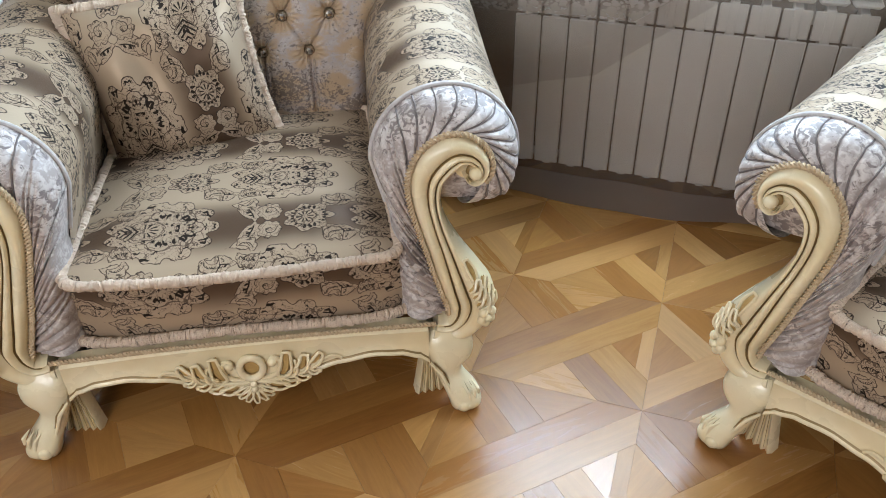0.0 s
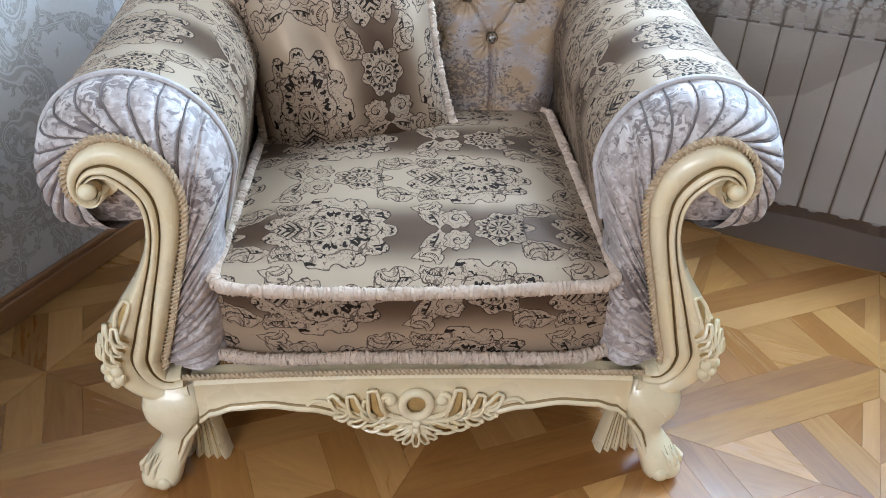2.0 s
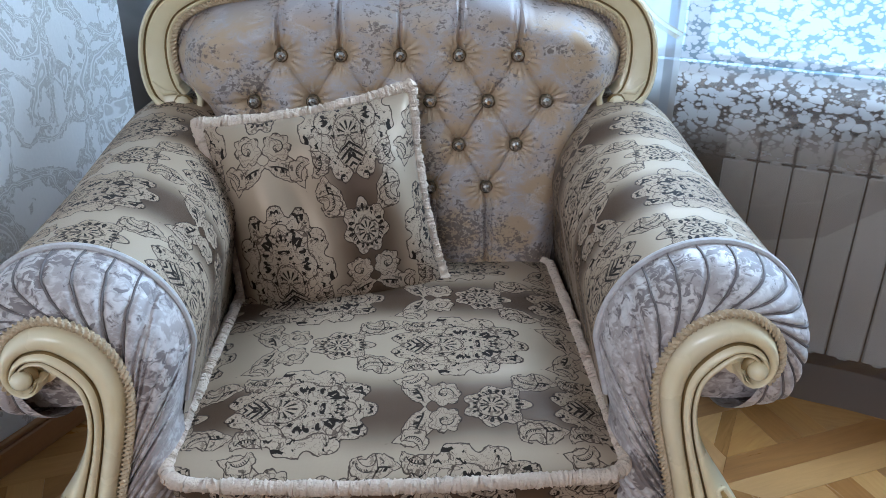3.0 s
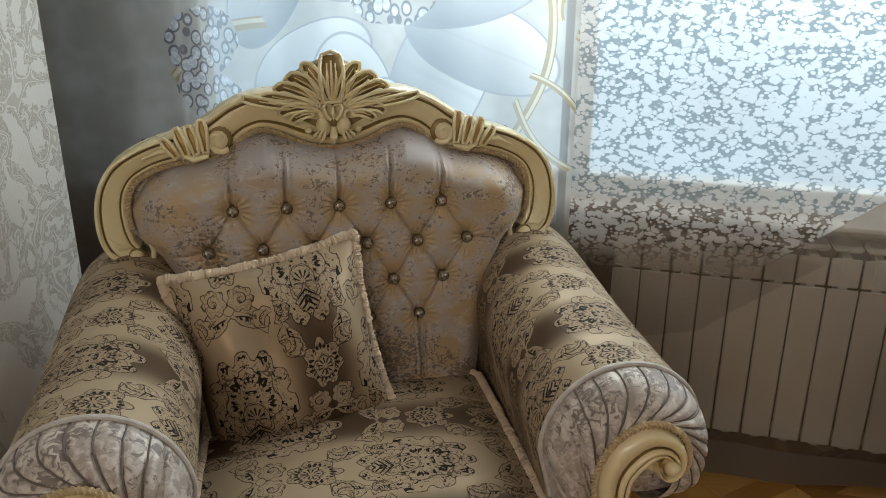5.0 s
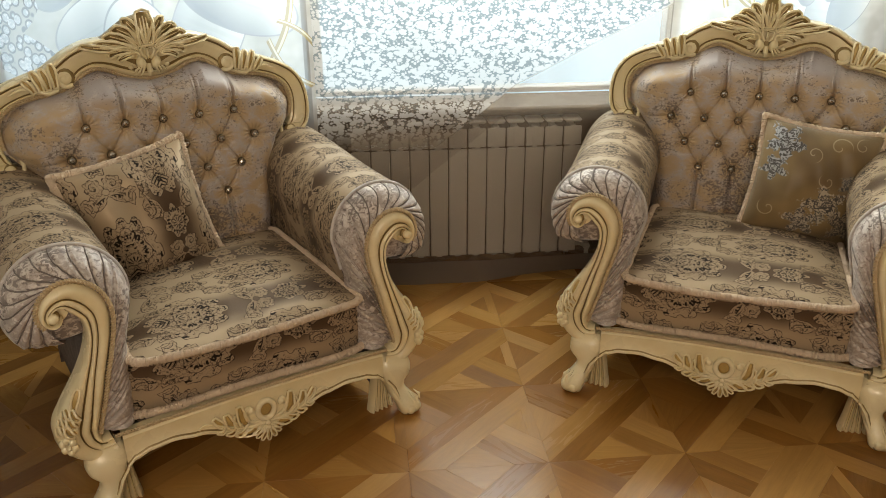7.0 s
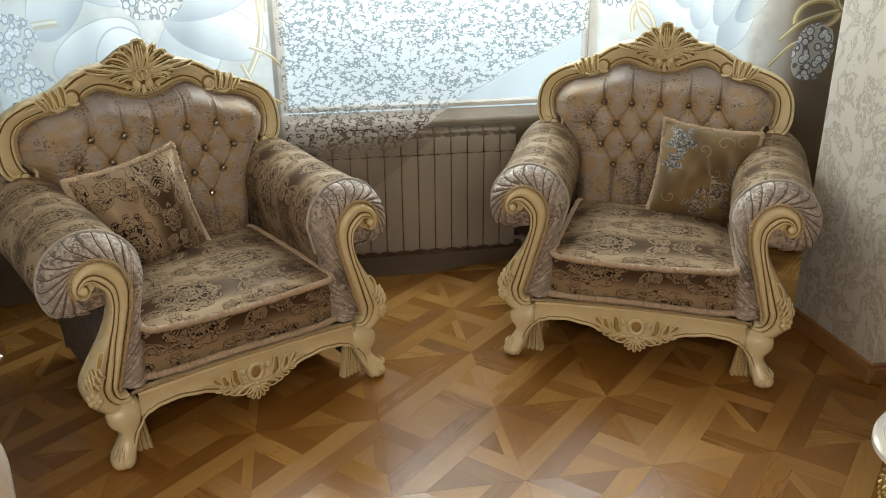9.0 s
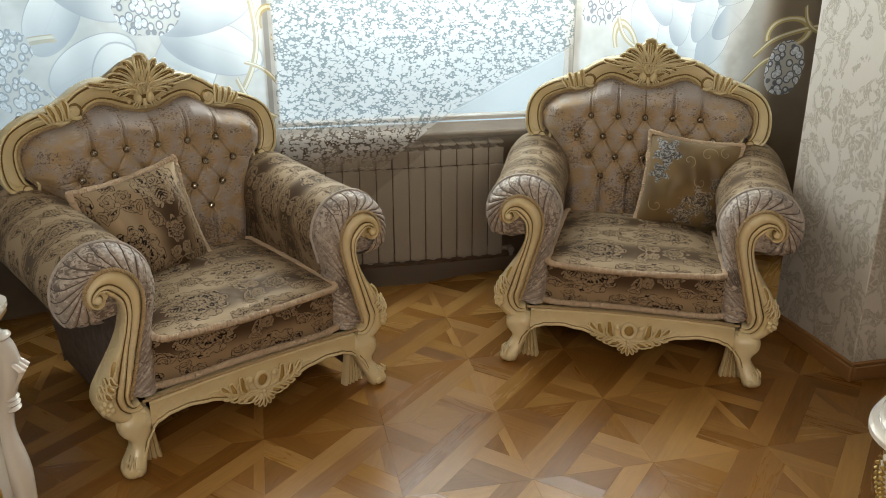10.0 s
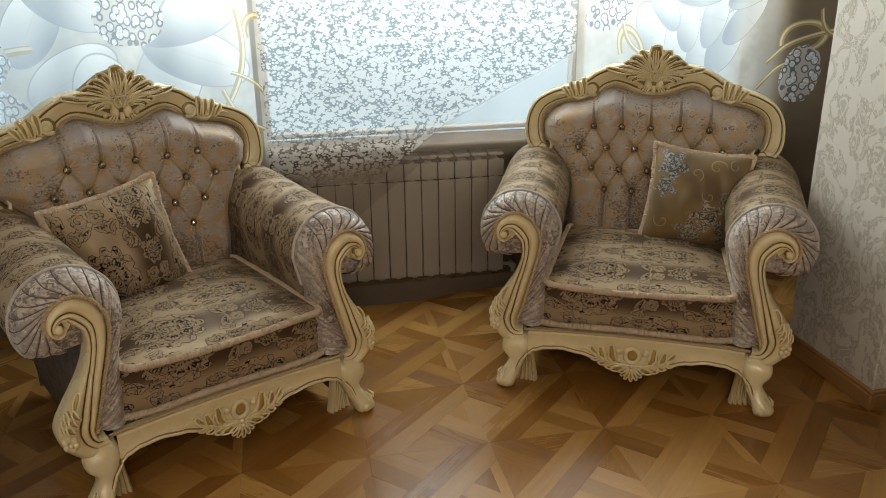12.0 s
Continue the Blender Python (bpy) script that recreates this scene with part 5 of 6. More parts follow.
def crest():
    """Shell of palmette leaves with side sprays on the middle of the frame."""
    s = Shape()

    def p(x, z, dy=0.0):
        return (x, back_plane(z) - 0.026 + dy, z)
    # raised gilt ground
    rows = []
    for i in range(41):
        x = -0.19 + 0.38 * i / 40
        a = abs(x)
        zt = float(np.interp(a, (0, 0.03, 0.06, 0.09, 0.12, 0.19), (1.178, 1.170, 1.158, 1.138, 1.118, 1.088)))
        zb = float(np.interp(a, (0, 0.05, 0.10, 0.19), (1.000, 1.030, 1.055, 1.082)))
        rows.append([p(x, zb, 0.015), p(x, zb + 0.004, 0.0), p(x, 0.5 * (zb + zt), -0.004), p(x, zt - 0.006, 0.0), p(x, zt, 0.010), p(x, zt, 0.045)])
    s.grid(rows, None, False, 1)
    # middle bulb of the shell with three flutes inside
    s.rimmed([p(0, 1.086, -0.014), p(0, 1.135, -0.026), p(0, 1.188, -0.016)], 0.052, 0.0046, 0.016, blunt=0.60, floor=1)
    for x in (-0.010, 0.0, 0.010):
        s.tube([p(x * 0.4, 1.090, -0.022), p(x, 1.130, -0.034), p(x * 0.9, 1.176 - abs(x) * 0.6, -0.026)], [0.0030, 0.0040, 0.0024], 7, up=(0, 1, 0))
    # bowed fronds with dark hollows, the tips bent down
    for sx in (1, -1):
        for pts, w, r in ((((0.014, 1.090), (0.030, 1.132), (0.050, 1.160), (0.062, 1.160)), 0.026, 0.0044), (((0.020, 1.086), (0.050, 1.124), (0.082, 1.142), (0.094, 1.132)), 0.026, 0.0044),
                          (((0.026, 1.082), (0.066, 1.108), (0.106, 1.122), (0.122, 1.112)), 0.024, 0.0042), (((0.036, 1.078), (0.084, 1.092), (0.132, 1.102), (0.150, 1.098)), 0.021, 0.0040),
                          (((0.080, 1.080), (0.120, 1.085), (0.160, 1.092), (0.194, 1.098)), 0.018, 0.0038), (((0.046, 1.068), (0.076, 1.078), (0.104, 1.072), (0.116, 1.060)), 0.020, 0.0038),
                          (((0.048, 1.060), (0.066, 1.062), (0.084, 1.054), (0.092, 1.044)), 0.016, 0.0036)):
            s.rimmed([p(sx * x, z, dy) for (x, z), dy in zip(pts, (-0.010, -0.022, -0.020, -0.008))], w, r, 0.014, blunt=0.50, floor=1)
            (xa, za), (xb, zb), (xc, zc), _ = pts
            s.tube([p(sx * xa, za, -0.016), p(sx * xb, zb, -0.029), p(sx * xc, zc, -0.026)], [0.0020, 0.0028, 0.0014], 6, up=(0, 1, 0))
        # curls beside the clasp, and drops below it
        c = [p(sx * (0.040 + (0.004 + 0.0018 * q) * math.cos(-0.6 + q * 0.6)), 1.056 + (0.004 + 0.0018 * q) * math.sin(-0.6 + q * 0.6), -0.016) for q in range(9)]
        s.tube(c, 0.0055, 7, up=(0, 1, 0))
        s.ball(p(sx * 0.023, 1.030, -0.012), (0.016, 0.016, 0.022), pose(0, 0, 0, 0, sx * 12, 0).to_3x3(), 12, 8)
        for q in range(3):
            s.leaf([p(sx * (0.018 + 0.008 * q), 1.022, -0.026), p(sx * (0.024 + 0.010 * q), 1.004 + 0.004 * q, -0.020), p(sx * (0.032 + 0.010 * q), 0.992 + 0.006 * q, -0.010)], 0.009, 0.007)
            s.leaf([p(sx * (0.023 + 0.008 * q), 1.022, -0.024), p(sx * (0.031 + 0.010 * q), 1.000 + 0.004 * q, -0.018)], 0.004, 0.003, mat=1)
        s.tube([p(sx * 0.006, 1.046, -0.018), p(sx * 0.016, 1.056, -0.022), p(sx * 0.022, 1.074, -0.022), p(sx * 0.014, 1.082, -0.020), p(sx * 0.004, 1.078, -0.018)], 0.0048, 7, up=(0, 1, 0))
        s.ball(p(sx * 0.056, 1.022, -0.008), (0.009, 0.008, 0.008), None, 8, 6)
    s.leaf([p(0, 1.076, -0.016), p(0, 1.060, -0.022), p(0, 1.044, -0.016)], 0.012, 0.010)
    s.leaf([p(0, 1.030, -0.010), p(0, 1.006, -0.018), p(0, 0.990, -0.008)], 0.020, 0.014, tip=0.4)
    return s


BUTTONS = [(0.1165 * i, 0.866) for i in (-2, -1, 0, 1, 2)] + [(0.1165 * (i + 0.5), 0.778) for i in (-3, -2, -1, 0, 1, 2)] \
    + [(0.1165 * i, 0.690) for i in (-2, -1, 0, 1, 2)] + [(0.1165 * (i + 0.5), 0.600) for i in (-2, -1, 0, 1)]


def creases():
    out = []
    def near(a, b):
        return abs(abs(a[0] - b[0]) - 0.058) < 0.01 and 0.05 < abs(a[1] - b[1]) < 0.12
    for i, a in enumerate(BUTTONS):
        for b in BUTTONS[i + 1:]:
            if near(a, b):
                out.append((a, b))
    for i in (-2, -1, 0, 1, 2):
        out.append(((0.1165 * i, 0.866), (0.1165 * i * 1.03, 1.04)))
    for i in (-2, -1, 0, 1):
        out.append(((0.1165 * (i + 0.5), 0.600), (0.1165 * (i + 0.5) * 1.02, 0.38)))
    for sx in (1, -1):
        out.append(((sx * 0.291, 0.778), (sx * 0.40, 0.768)))
    return out


def back_half(z):
    return float(np.interp(z, [0.36, 0.57, 0.68, 0.75, 0.80, 0.86, 0.92, 1.06], [0.335, 0.365, 0.385, 0.415, 0.468, 0.486, 0.478, 0.455]))


def back_face(x, z, segs):
    """Depth of the buttoned face, for numbers or arrays."""
    x, z = np.asarray(x, float), np.asarray(z, float)
    base = 0.668 + 0.115 * (z - 0.60)
    d, r = np.full(x.shape, 9.0), np.full(x.shape, 9.0)
    for a, b in segs:
        ux, uz = b[0] - a[0], b[1] - a[1]
        t = np.clip(((x - a[0]) * ux + (z - a[1]) * uz) / (ux * ux + uz * uz), 0, 1)
        d = np.minimum(d, np.hypot(x - a[0] - ux * t, z - a[1] - uz * t))
    turn = np.zeros(x.shape)
    for a, b in BUTTONS:
        q = np.hypot(x - a, z - b)
        turn = np.where(q < r, np.arctan2(z - b, x - a), turn)
        r = np.minimum(r, q)
    puff = 0.011 * (1 - np.exp(-((d + 0.45 * r) / 0.030)))
    # pulled folds that run from the outer buttons to the frame
    pull = np.full(x.shape, 9.0)
    for a, b in segs:
        if abs(a[1] - b[1]) > 0.15:
            ux, uz = b[0] - a[0], b[1] - a[1]
            t = np.clip(((x - a[0]) * ux + (z - a[1]) * uz) / (ux * ux + uz * uz), 0, 1)
            pull = np.minimum(pull, np.hypot(x - a[0] - ux * t, z - a[1] - uz * t))
    folds = 0.0070 * np.exp(-(pull / 0.0045) ** 2) + 0.0025 * np.exp(-((pull - 0.013) / 0.0035) ** 2) - 0.0020 * np.exp(-((pull - 0.008) / 0.003) ** 2)
    crease = folds + 0.0050 * np.exp(-(d / 0.0026) ** 2)
    pit = 0.012 * np.exp(-(r / 0.017) ** 2)
    rays = 0.0022 * np.exp(-((r - 0.026) / 0.014) ** 2) * np.sin(turn * 17 + 40 * x)
    return base - puff + crease + pit + rays


def tufted_back():
    s = Shape()
    segs = creases()
    nx, nz = 260, 180
    a, b = np.meshgrid(np.linspace(-1, 1, nx + 1), np.linspace(0, 1, nz + 1))
    half_z, half_w = [0.36, 0.57, 0.68, 0.75, 0.80, 0.86, 0.92, 1.06], [0.335, 0.365, 0.385, 0.415, 0.460, 0.472, 0.455, 0.43]
    top_x, top_z = [0.0, 0.08, 0.155, 0.215, 0.265, 0.34, 0.42, 0.47, 0.50], [0.992, 1.012, 1.034, 1.018, 0.984, 0.968, 0.946, 0.902, 0.84]
    z = 0.36 + 0.6 * b
    for _ in range(6):
        x = a * np.interp(z, half_z, half_w)
        z = 0.36 + b * (np.interp(np.abs(x), top_x, top_z) - 0.36)
    y = back_face(x, z, segs)
    edge = np.maximum(0, (np.abs(a) - 0.78) / 0.20) ** 2.2 + np.maximum(0, (b - 0.86) / 0.12) ** 2.2
    y += (0.795 + 0.10 * (z - 0.757) - 0.006 - y) * np.minimum(1, edge) * 0.97
    pts = np.stack([x, y, z], axis=2).tolist()
    s.grid(pts, np.stack([x, z], axis=2).tolist())
    return s


def back_cord():
    k = frame_line(190)
    d = np.gradient(k[:, :2], axis=0)
    d /= np.linalg.norm(d, axis=1)[:, None]
    pts = [(k[i][0] - d[i][1] * (k[i][2] / 2 + 0.004), k[i][1] + d[i][0] * (k[i][2] / 2 + 0.004)) for i in range(8, 182)]
    pts = spline(pts[::2], 2700)
    return Shape().tube([(x, back_plane(z) - 0.022, z) for x, z in pts], 0.0054, 12, twist=(0.34, 3, 120), up=(0, 1, 0))


def crystal_button():
    s = Shape()
    rows = []
    for r, h in ((0.0140, 0.006), (0.0140, -0.003), (0.0118, -0.0050), (0.0090, -0.0105), (0.0040, -0.0135)):
        rows.append([(r * math.cos(2 * math.pi * q / 9), h, r * math.sin(2 * math.pi * q / 9)) for q in range(9)])
    s.grid(rows, None, True, lambda i, j: 1 if i < 2 else 0)
    s.face(rows[-1])
    return s.mesh("button", [CRYSTAL, BUTTON_RIM], smooth=False)


def outer_panel(sx):
    """Upholstered outer side below the arm."""
    s = Shape()
    rows = []
    # taken almost to the floor to keep light from under the chair
    for z in np.linspace(0.045, 0.50, 11):
        row = []
        for y in np.linspace(0.04, 0.86, 16):
            bulge = 0.018 * math.sin(math.pi * (z - 0.09) / 0.48)
            row.append((sx * (0.405 + bulge + 0.02 * (y / 0.86)), y, z))
        rows.append(row)
    s.grid(rows)
    # the stuffed inside, which closes the arm below the roll
    s.block(*sorted((sx * 0.345, sx * 0.418)), 0.064, 0.84, 0.25, 0.56, 0.02)
    return s


def rear_panel():
    s = Shape()
    rows = []
    # its low end is made up, to block light below the seat
    for z in np.linspace(0.045, 1.0, 14):
        h = min(back_half(z) + 0.03, 0.47) if z > 0.7 else 0.43
        if z > 0.93:
            h *= 1 - (z - 0.93) * 1.2
        rows.append([(x * h, back_plane(max(z, 0.5)) + 0.05 + 0.012 * math.cos(x * 1.5), z) for x in np.linspace(-1, 1, 15)])
    s.grid(rows)
    s.block(-0.42, 0.42, 0.74, 0.80, 0.09, 0.60, 0.01)
    return s


def armchair(m):
    c = thing("armchair", m, "ivory carved armchair in silver damask with a buttoned velvet back", "armchair", "pair of armchairs")
    wood_mats = [IVORY, PATINA, WASH]
    apr = part("front_rail", apron(), wood_mats, c, "ivory lacquered rail with a gilt line")
    for name, shape in rail_carvings():
        part(name, shape, wood_mats, apr)
    for sx in (1, -1):
        post = part("arm_post", arm_post(sx), wood_mats, c, "ivory lacquered scroll with gilt grooves")
        for name, shape in knee_carvings(sx):
            part(name, shape, wood_mats, post)
        leg = part("front_leg", front_leg(sx), wood_mats, c)
        part("leg_bracket", leg_bracket(sx), wood_mats, leg)
        part("rear_leg", rear_leg(sx), LEG_SHADE, c, "plain dark wooden rear leg")
        arm = part("armrest", arm_roll(sx), DAMASK, c, "round armrest in silver damask")
        front, seams = arm_front(sx)
        part("pleated_front", front, VELVET, arm, "gathered crushed velvet")
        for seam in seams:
            part("pleat_seam_shade", seam, CREASE_SHADE, arm)
        part("piping", arm_piping(sx), SEAM, arm)
        part("twisted_cord", arm_cord(sx), ROPE, arm)
        part("side_panel", outer_panel(sx), SIDE_VELVET_SHADED, c)
    part("rail_cord", rail_cord(), ROPE, c)
    box = part("seat_base", seat_box(), DAMASK, c, "damask seat front")
    part("fluffy_trim", lower_trim(), CHENILLE, box)
    seat = part("seat_cushion", seat_cushion(), DAMASK, c, "damask seat cushion with beige trim")
    part("fluffy_trim", seat_trim(), CHENILLE, seat)
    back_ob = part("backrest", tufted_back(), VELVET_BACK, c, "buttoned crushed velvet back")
    btn = crystal_button()
    segs = creases()
    for x, z in BUTTONS:
        b = part("button", btn, None, back_ob)
        b.location = (x, float(back_face(x, z, segs)) - 0.019, z)
    part("twisted_cord", back_cord(), ROPE, back_ob)
    fr = part("back_frame", back_frame(), wood_mats, c, "ivory lacquered back frame with gilt grooves")
    part("crest", crest(), wood_mats, fr, "carved shell crest with gilt hollows")
    for sx in (1, -1):
        part("end_scroll", end_scroll(sx), wood_mats, fr)
        part("shoulder_carving", shoulder_carving(sx), wood_mats, fr)
    part("rear_panel", rear_panel(), SIDE_VELVET_SHADED, c)
    return c


CHAIR_A, CHAIR_B = pose(-0.173, 1.455, 0, 0, 0, 0.1), pose(1.110, 0.885, 0, 0, 0, -53)
chair = armchair(CHAIR_A)
second = copy_thing(chair, CHAIR_B)
tagged(second, "ivory carved armchair in silver damask beside the wallpapered pier")


# ---- scatter cushions ----
def pillow(m, mat, trim, label, w, h, thick, seed):
    p = thing("throw_pillow", m, label, "pillow", "scatter cushions on the armchairs")
    s = Shape()
    n = 44

    def point(a, b, side):
        x, z = a * w / 2, b * h / 2
        pinch = 1 - 0.085 * (1 - abs(a) ** 2) * abs(b) ** 6 - 0.0
        pinch2 = 1 - 0.085 * (1 - abs(b) ** 2) * abs(a) ** 6
        f = max(0.0, 1 - abs(a) ** 2.6) ** 0.62 * max(0.0, 1 - abs(b) ** 2.6) ** 0.62
        wave = 0.012 * math.sin(5 * a + seed) * math.sin(4 * b + 2 * seed) + 0.006 * math.sin(11 * a + 3 * b)
        return (x * pinch2, side * (thick / 2 * f + wave * f), z * pinch)
    def turned(x, z):
        return (z + 0.327, x + 0.242) if mat is DAMASK else (x, z)
    for side in (-1, 1):
        rows = [[point(-1 + 2 * i / n, -1 + 2 * j / n, side) for i in range(n + 1)] for j in range(n + 1)]
        uv = [[turned((-1 + 2 * i / n) * w / 2, (-1 + 2 * j / n) * h / 2) for i in range(n + 1)] for j in range(n + 1)]
        s.grid(rows, uv)
    part("cover", s, mat, p)
    edge = [point(-1 + 2 * i / 30, -1, 1) for i in range(30)] + [point(1, -1 + 2 * i / 30, 1) for i in range(30)] \
        + [point(1 - 2 * i / 30, 1, 1) for i in range(30)] + [point(-1, 1 - 2 * i / 30, 1) for i in range(30)]
    part("fluffy_trim" if trim is CHENILLE else "piping", rough_tube(dense(edge, 0.0014, True), 0.0125 if mat is DAMASK else 0.0105, seed, True), trim, p)
    return p


pillow(CHAIR_A @ pose(-0.142, 0.545, 0.602, -13, -8.5, 7), DAMASK, CHENILLE, "silver damask scatter cushion with beige fluffy trim", 0.405, 0.41, 0.215, 2)
pillow(CHAIR_B @ pose(0.197, 0.545, 0.615, -14, 6, 0), GOLD_SATIN, CHENILLE, "gold satin scatter cushion printed with grey flowers, beige trim", 0.385, 0.40, 0.200, 5)


# ---- white chest by the west wall ----
def chest():
    x0, x1, y0, y1 = -1.805, -1.375, -0.62, 0.585
    c = thing("chest_of_drawers", ROOM, "white glossy carved chest with a gilt-edged top by the wall", "chest")
    part("body", Shape().block(x0, x1 - 0.02, y0 + 0.02, y1 - 0.02, 0.10, 0.735, 0.01), GLOSS, c)

    def top_sheet(z0, z1, grow, mat, name, label=""):
        s = Shape()
        pts = []
        r = 0.06
        for cx, cy, a0 in ((x1 + grow - r, y1 + grow - r, 0), (x0 + r * 0.2, y1 + grow - r * 0.2, 90), (x0 + r * 0.2, y0 - grow + r * 0.2, 180), (x1 + grow - r, y0 - grow + r, 270)):
            rr = r if a0 in (0, 270) else r * 0.2
            for q in range(9):
                a = radians(a0 + 90 * q / 8)
                pts.append((cx + rr * math.cos(a), cy + rr * math.sin(a)))
        rings = [[(x, y, z) for x, y in pts] for z in (z0, z1)]
        s.grid(rings, None, True)
        s.face(rings[0]), s.face(rings[1])
        return part(name, s, mat, c, label)
    top_sheet(0.735, 0.765, 0.010, GLOSS, "cornice")
    top_sheet(0.765, 0.777, 0.032, GILT, "gilt_edge", "gilt edge of the top")
    top_sheet(0.777, 0.790, 0.035, GLOSS, "top")
    for y in (y1 - 0.045, y0 + 0.045):
        s = Shape()
        # pilaster: a tapering scroll with beads and a carved capital
        path = [(x1 - 0.005, y, 0.73), (x1 + 0.020, y, 0.68), (x1 + 0.024, y, 0.62), (x1 + 0.004, y, 0.54), (x1 - 0.008, y, 0.45), (x1 + 0.004, y, 0.33), (x1 + 0.010, y, 0.22), (x1 + 0.0, y, 0.10)]
        k = spline([(p[2] * -1, p[0], p[1]) for p in path], 40)
        s.tube([(q[1] - 0.01, q[2], -q[0]) for q in k], [0.030 + 0.006 * math.sin(i * 0.35) for i in range(40)], 10, flat=0.9)
        for q in range(4):
            s.ball((x1 + 0.018, y, 0.715 - 0.022 * q), (0.020, 0.030 - 0.002 * q, 0.010), None, 12, 6)
        for q in range(3):
            s.leaf([(x1 + 0.020, y - 0.018 + 0.018 * q, 0.665), (x1 + 0.050, y - 0.020 + 0.020 * q, 0.63), (x1 + 0.022, y - 0.018 + 0.018 * q, 0.575)], 0.020, 0.012, out=(1, 0, 0))
        for q in range(3):
            s.ball((x1 + 0.012, y, 0.555 - 0.014 * q), (0.018, 0.026, 0.006), None, 12, 6)
        part("pilaster", s, GLOSS, c, "carved white pilaster")
        f = Shape().block(x1 - 0.06, x1 + 0.03, y - 0.045, y + 0.045, 0.03, 0.10, 0.02)
        f.ball((x1, y, 0.022), (0.035, 0.035, 0.022), None, 12, 6)
        part("foot", f, GLOSS, c)
    for q in range(3):
        z0 = 0.125 + 0.20 * q
        d = part("drawer", Shape().block(x1 - 0.03, x1 - 0.006, y0 + 0.11, y1 - 0.11, z0, z0 + 0.185, 0.008), GLOSS, c)
        for y in (y0 + 0.30, y1 - 0.24):
            h = Shape().ball((x1 + 0.008, y, z0 + 0.10), (0.012, 0.012, 0.012))
            ring = [(x1 + 0.010, y + 0.020 * math.sin(t), z0 + 0.085 - 0.022 * math.cos(t)) for t in [2 * math.pi * w / 16 for w in range(16)]]
            h.tube(ring, 0.004, 6, True, up=(1, 0, 0))
            part("handle", h, GILT, d, "gilt ring handle")
    for y in (y0 + 0.05,):
        part("foot", Shape().block(x0, x0 + 0.06, y - 0.03, y + 0.03, 0.0, 0.10, 0.01), GLOSS, c)
    part("foot", Shape().block(x0, x0 + 0.06, y1 - 0.08, y1 - 0.02, 0.0, 0.10, 0.01), GLOSS, c)
    return c


chest()


# ---- low table, of which the camera sees an end ----
def coffee_table():
    cx, cy = 1.12, 0.03
    t = thing("coffee_table", ROOM @ pose(cx, cy, 0, 0, 0, 20), "white glossy low table with a carved gilt apron", "table")
    lx, ly = 0.50, 0.30

    def oval(grow, z0, z1, mat, name, label=""):
        s = Shape()
        pts = []
        for q in range(72):
            a = 2 * math.pi * q / 72
            c, d = math.cos(a), math.sin(a)
            pts.append(((lx + grow) * math.copysign(abs(c) ** 0.55, c), (ly + grow) * math.copysign(abs(d) ** 0.55, d)))
        b = 0.006
        rings = [[(x * k, y * k, z) for x, y in pts] for k, z in ((0.985, z0), (1.0, z0 + b), (1.0, z1 - b), (0.985, z1))]
        s.grid(rings, None, True)
        s.face(rings[0]), s.face(rings[-1])
        return part(name, s, mat, t, label)
    oval(0.0, 0.455, 0.480, GLOSS, "lower_moulding")
    oval(-0.018, 0.480, 0.500, GLOSS, "top", "white glossy table top")
    oval(-0.060, 0.39, 0.455, GLOSS, "apron")
    for sx in (1, -1):
        for sy in (1, -1):
            s = Shape()
            x, y = sx * 0.325, sy * 0.165
            o = Vector((sx * 0.8, sy * 0.6, 0))
            path = [(x, y, 0.42), (x + o.x * 0.045, y + o.y * 0.045, 0.36), (x + o.x * 0.030, y + o.y * 0.030, 0.26), (x, y, 0.14), (x + o.x * 0.02, y + o.y * 0.02, 0.05), (x + o.x * 0.05, y + o.y * 0.05, 0.02)]
            k = spline([(p[2] * -1, p[0], p[1]) for p in path], 30)
            s.tube([(q[1], q[2], -q[0]) for q in k], [0.034 - 0.00055 * i for i in range(30)], 10)
            s.ball((x + o.x * 0.05, y + o.y * 0.05, 0.018), (0.022, 0.022, 0.018))
            leg = part("leg", s, GLOSS, t)
            for w in (-1, 1):
                edge = dense([(e[1] + o.x * 0.030 - o.y * 0.012 * w, e[2] + o.y * 0.030 + o.x * 0.012 * w, -e[0]) for e in k[2:20]], 0.0025)
                g = Shape().tube(edge, [0.0052 + 0.0038 * math.sin(1.15 * q) for q in range(len(edge))], 8)
                part("leg_carving", g, GILT, leg, "gilt leaf carving")
    return t


coffee_table()


# ---- parquet: square tiles with crossing strips on their diagonals and a triangle at each side; the triangles of two tiles make a diamond ----
TILE = 0.408
TILES = ROOM @ Matrix.Translation((0.0, 0.690, 0))


def piece(poly, along):
    """A flat piece with an eased edge; the grain runs along the given direction."""
    s = Shape()
    poly = [(a * TILE, b * TILE) for a, b in poly]
    c = sum((Vector(p) for p in poly), Vector((0, 0))) / len(poly)
    d = Vector(along).normalized()
    n = Vector((-d.y, d.x))

    def ring(k, z):
        return [((p[0] - c.x) * (1 - k / max((Vector(p) - c).length, 1e-6)) + c.x, (p[1] - c.y) * (1 - k / max((Vector(p) - c).length, 1e-6)) + c.y, z) for p in poly]

    def uv(pts):
        return [(Vector(p[:2]).dot(d), Vector(p[:2]).dot(n)) for p in pts]
    rings = [ring(0.0002, -0.006), ring(0.0003, -0.0004), ring(0.0007, 0.0)]
    s.grid(rings, [uv(r) for r in rings], True)
    s.face(rings[-1], uv(rings[-1]))
    return s


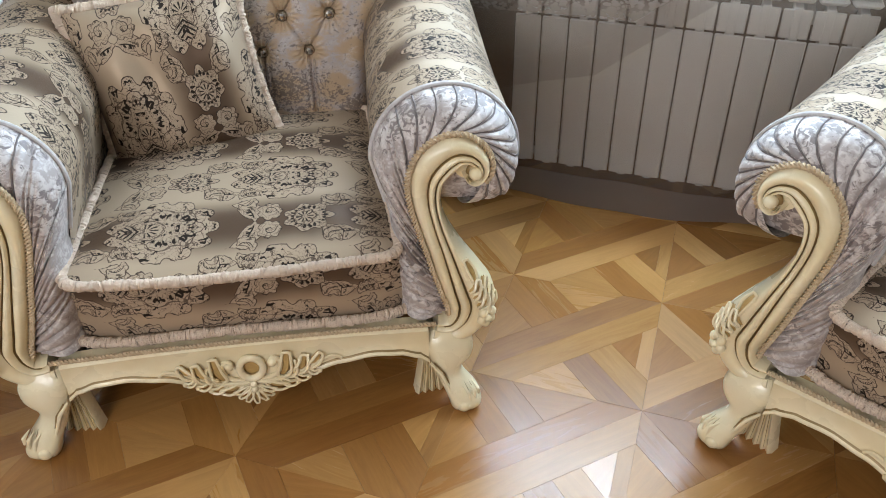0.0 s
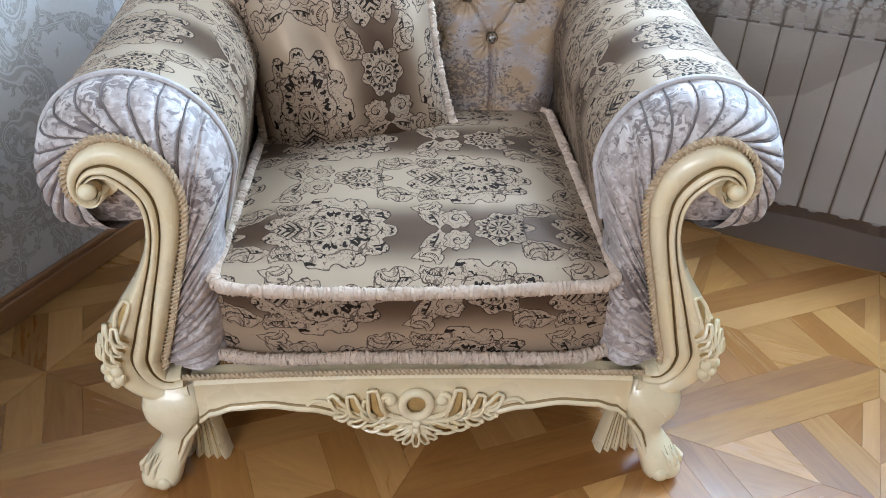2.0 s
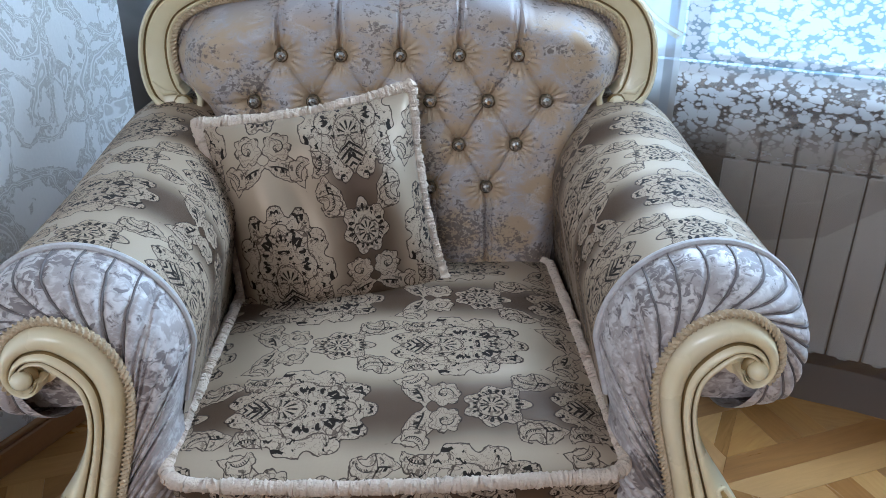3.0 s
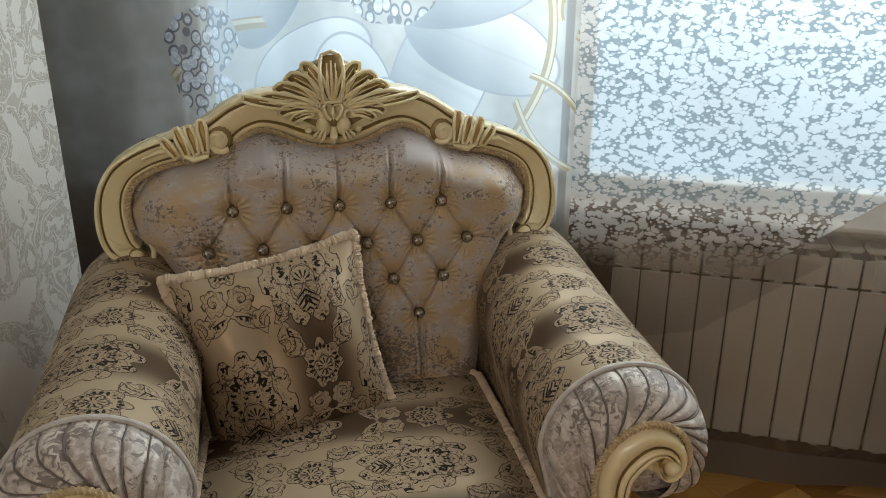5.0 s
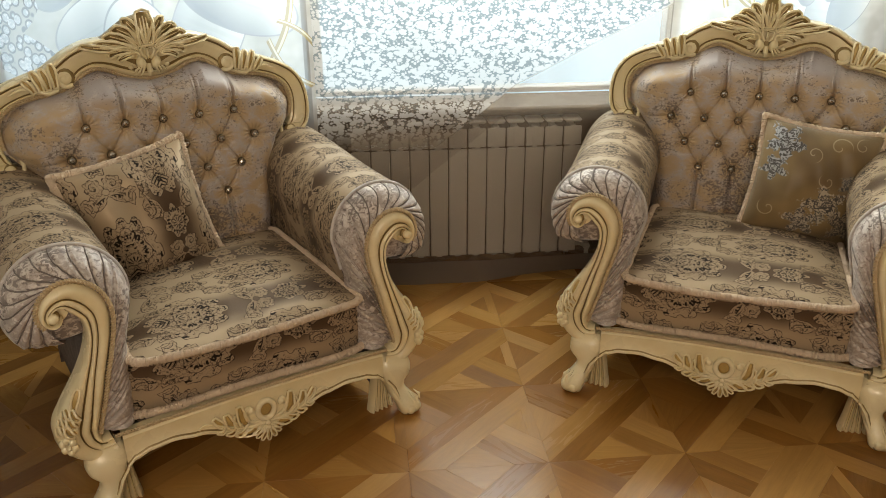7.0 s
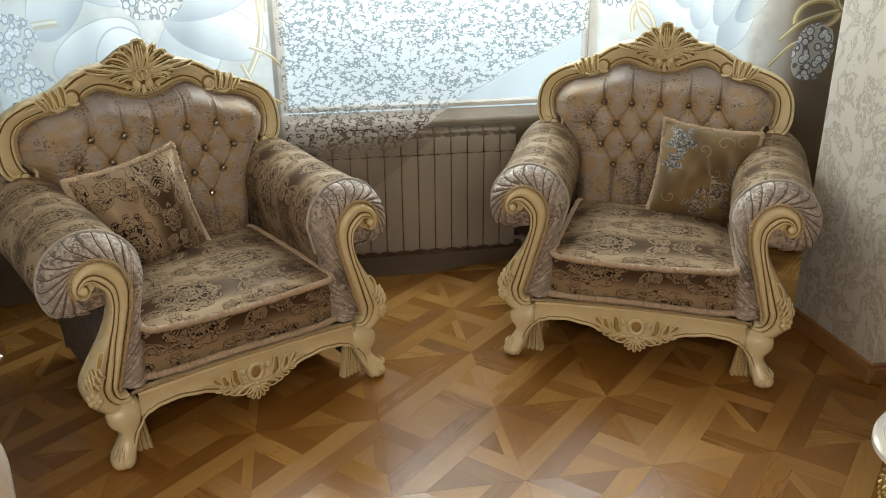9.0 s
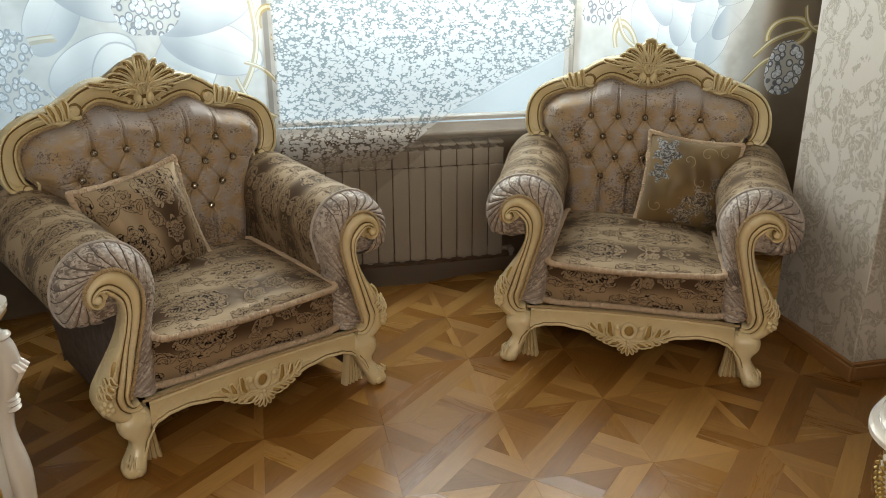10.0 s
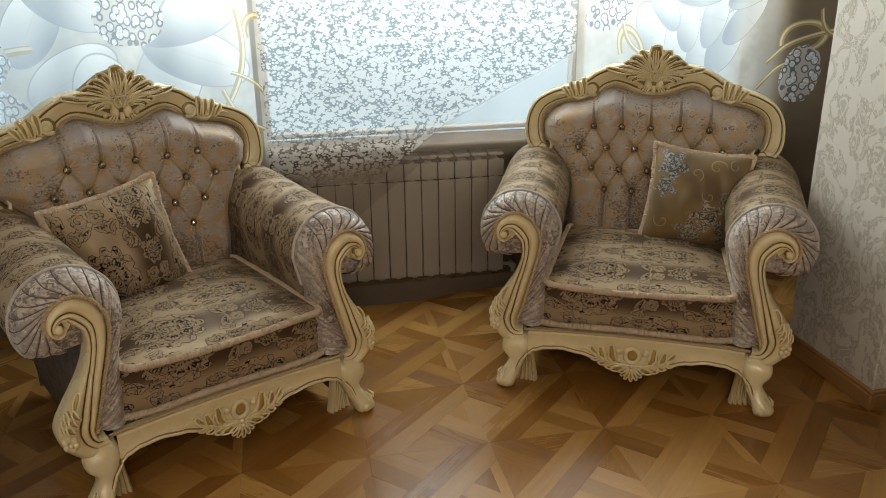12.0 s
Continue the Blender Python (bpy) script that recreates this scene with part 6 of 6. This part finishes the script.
PIECES = {
    "long_upper": piece([(0, 0), (1, 1), (0.75, 1), (0, 0.25)], (1, 1)),
    "long_lower": piece([(0, 0), (0.25, 0), (1, 0.75), (1, 1)], (1, 1)),
    "short_a": piece([(0, 1), (0.375, 0.625), (0.5, 0.75), (0.25, 1)], (1, -1)),
    "short_b": piece([(0, 1), (0, 0.75), (0.25, 0.5), (0.375, 0.625)], (1, -1)),
    "short_c": piece([(1, 0), (1, 0.25), (0.75, 0.5), (0.625, 0.375)], (1, -1)),
    "short_d": piece([(1, 0), (0.625, 0.375), (0.5, 0.25), (0.75, 0)], (1, -1)),
    "tri_north": piece([(0.25, 1), (0.5, 0.75), (0.75, 1)], (1, 0.15)),
    "tri_south": piece([(0.25, 0), (0.75, 0), (0.5, 0.25)], (1, -0.1)),
    "tri_west": piece([(0, 0.25), (0.25, 0.5), (0, 0.75)], (0.5, 1)),
    "tri_east": piece([(0.92, 0.33), (0.92, 0.67), (0.75, 0.5)], (0.4, 1)),
    "slip_east": piece([(1, 0.25), (1, 0.75), (0.92, 0.67), (0.92, 0.33)], (0.1, 1)),
}
# tones of the two kinds of tile, which take turns from row to row of boards
LAID = ({"long_upper": "light", "long_lower": "dark", "short_a": "dark", "short_b": "light", "short_c": "light", "short_d": "mid",
         "tri_north": "dark", "tri_south": "light", "tri_west": "dark", "tri_east": "light", "slip_east": "mid"},
        {"long_upper": "dark", "long_lower": "light", "short_a": "mid", "short_b": "dark", "short_c": "light", "short_d": "dark",
         "tri_north": "light", "tri_south": "light", "tri_west": "mid", "tri_east": "dark", "slip_east": "light"})
ORDER = ["dark", "mid", "light"]
SHARED = {(k, tone): s.mesh("parquet_" + k + "_" + tone, [PARQUET[tone]], smooth=False) for k, s in PIECES.items() for tone in ORDER}
rest = Shape()
count = 0
pick = random.Random(11)
for i in range(-7, 8):
    for j in range(-11, 6):
        o = Vector((i * TILE, j * TILE, 0))
        mid = Vector(((i + 0.5) * TILE, 0.690 + (j + 0.5) * TILE))
        if not ((-2.1 if mid.y < 1.72 else -2.5) < mid.x < (3.12 if mid.y < 1.2 else 2.45) and -2.22 < mid.y < 2.75):
            continue
        near = -0.85 < mid.x < 1.3 and 0.40 < mid.y < 2.1 and count < 290
        for kind, tone in LAID[i % 2].items():
            if pick.random() < 0.16:
                tone = pick.choice(ORDER)
            if near:
                ob = new("parquet_piece", SHARED[kind, tone])
                ob.parent = floor_ob
                ob.matrix_world = TILES @ Matrix.Translation(o)
                count += 1
            else:
                src, base = PIECES[kind], len(rest.v)
                rest.v += [(p[0] + o.x, p[1] + o.y, p[2]) for p in src.v]
                rest.f += [tuple(k + base for k in f) for f in src.f]
                rest.uv += src.uv
                rest.mi += [ORDER.index(tone)] * len(src.mi)
me = bpy.data.meshes.new("parquet_rest")
me.from_pydata(rest.v, [], rest.f)
for k in ORDER:
    me.materials.append(PARQUET_FAR[k])
me.polygons.foreach_set("material_index", rest.mi)
me.uv_layers.new(name="UVMap").data.foreach_set("uv", [c for quad in rest.uv for p in quad for c in p])
rest_ob = new("parquet_rest", me)
rest_ob.parent = floor_ob
rest_ob.matrix_world = TILES
tagged(rest_ob, "oak parquet pieces further off", kind="stuff")
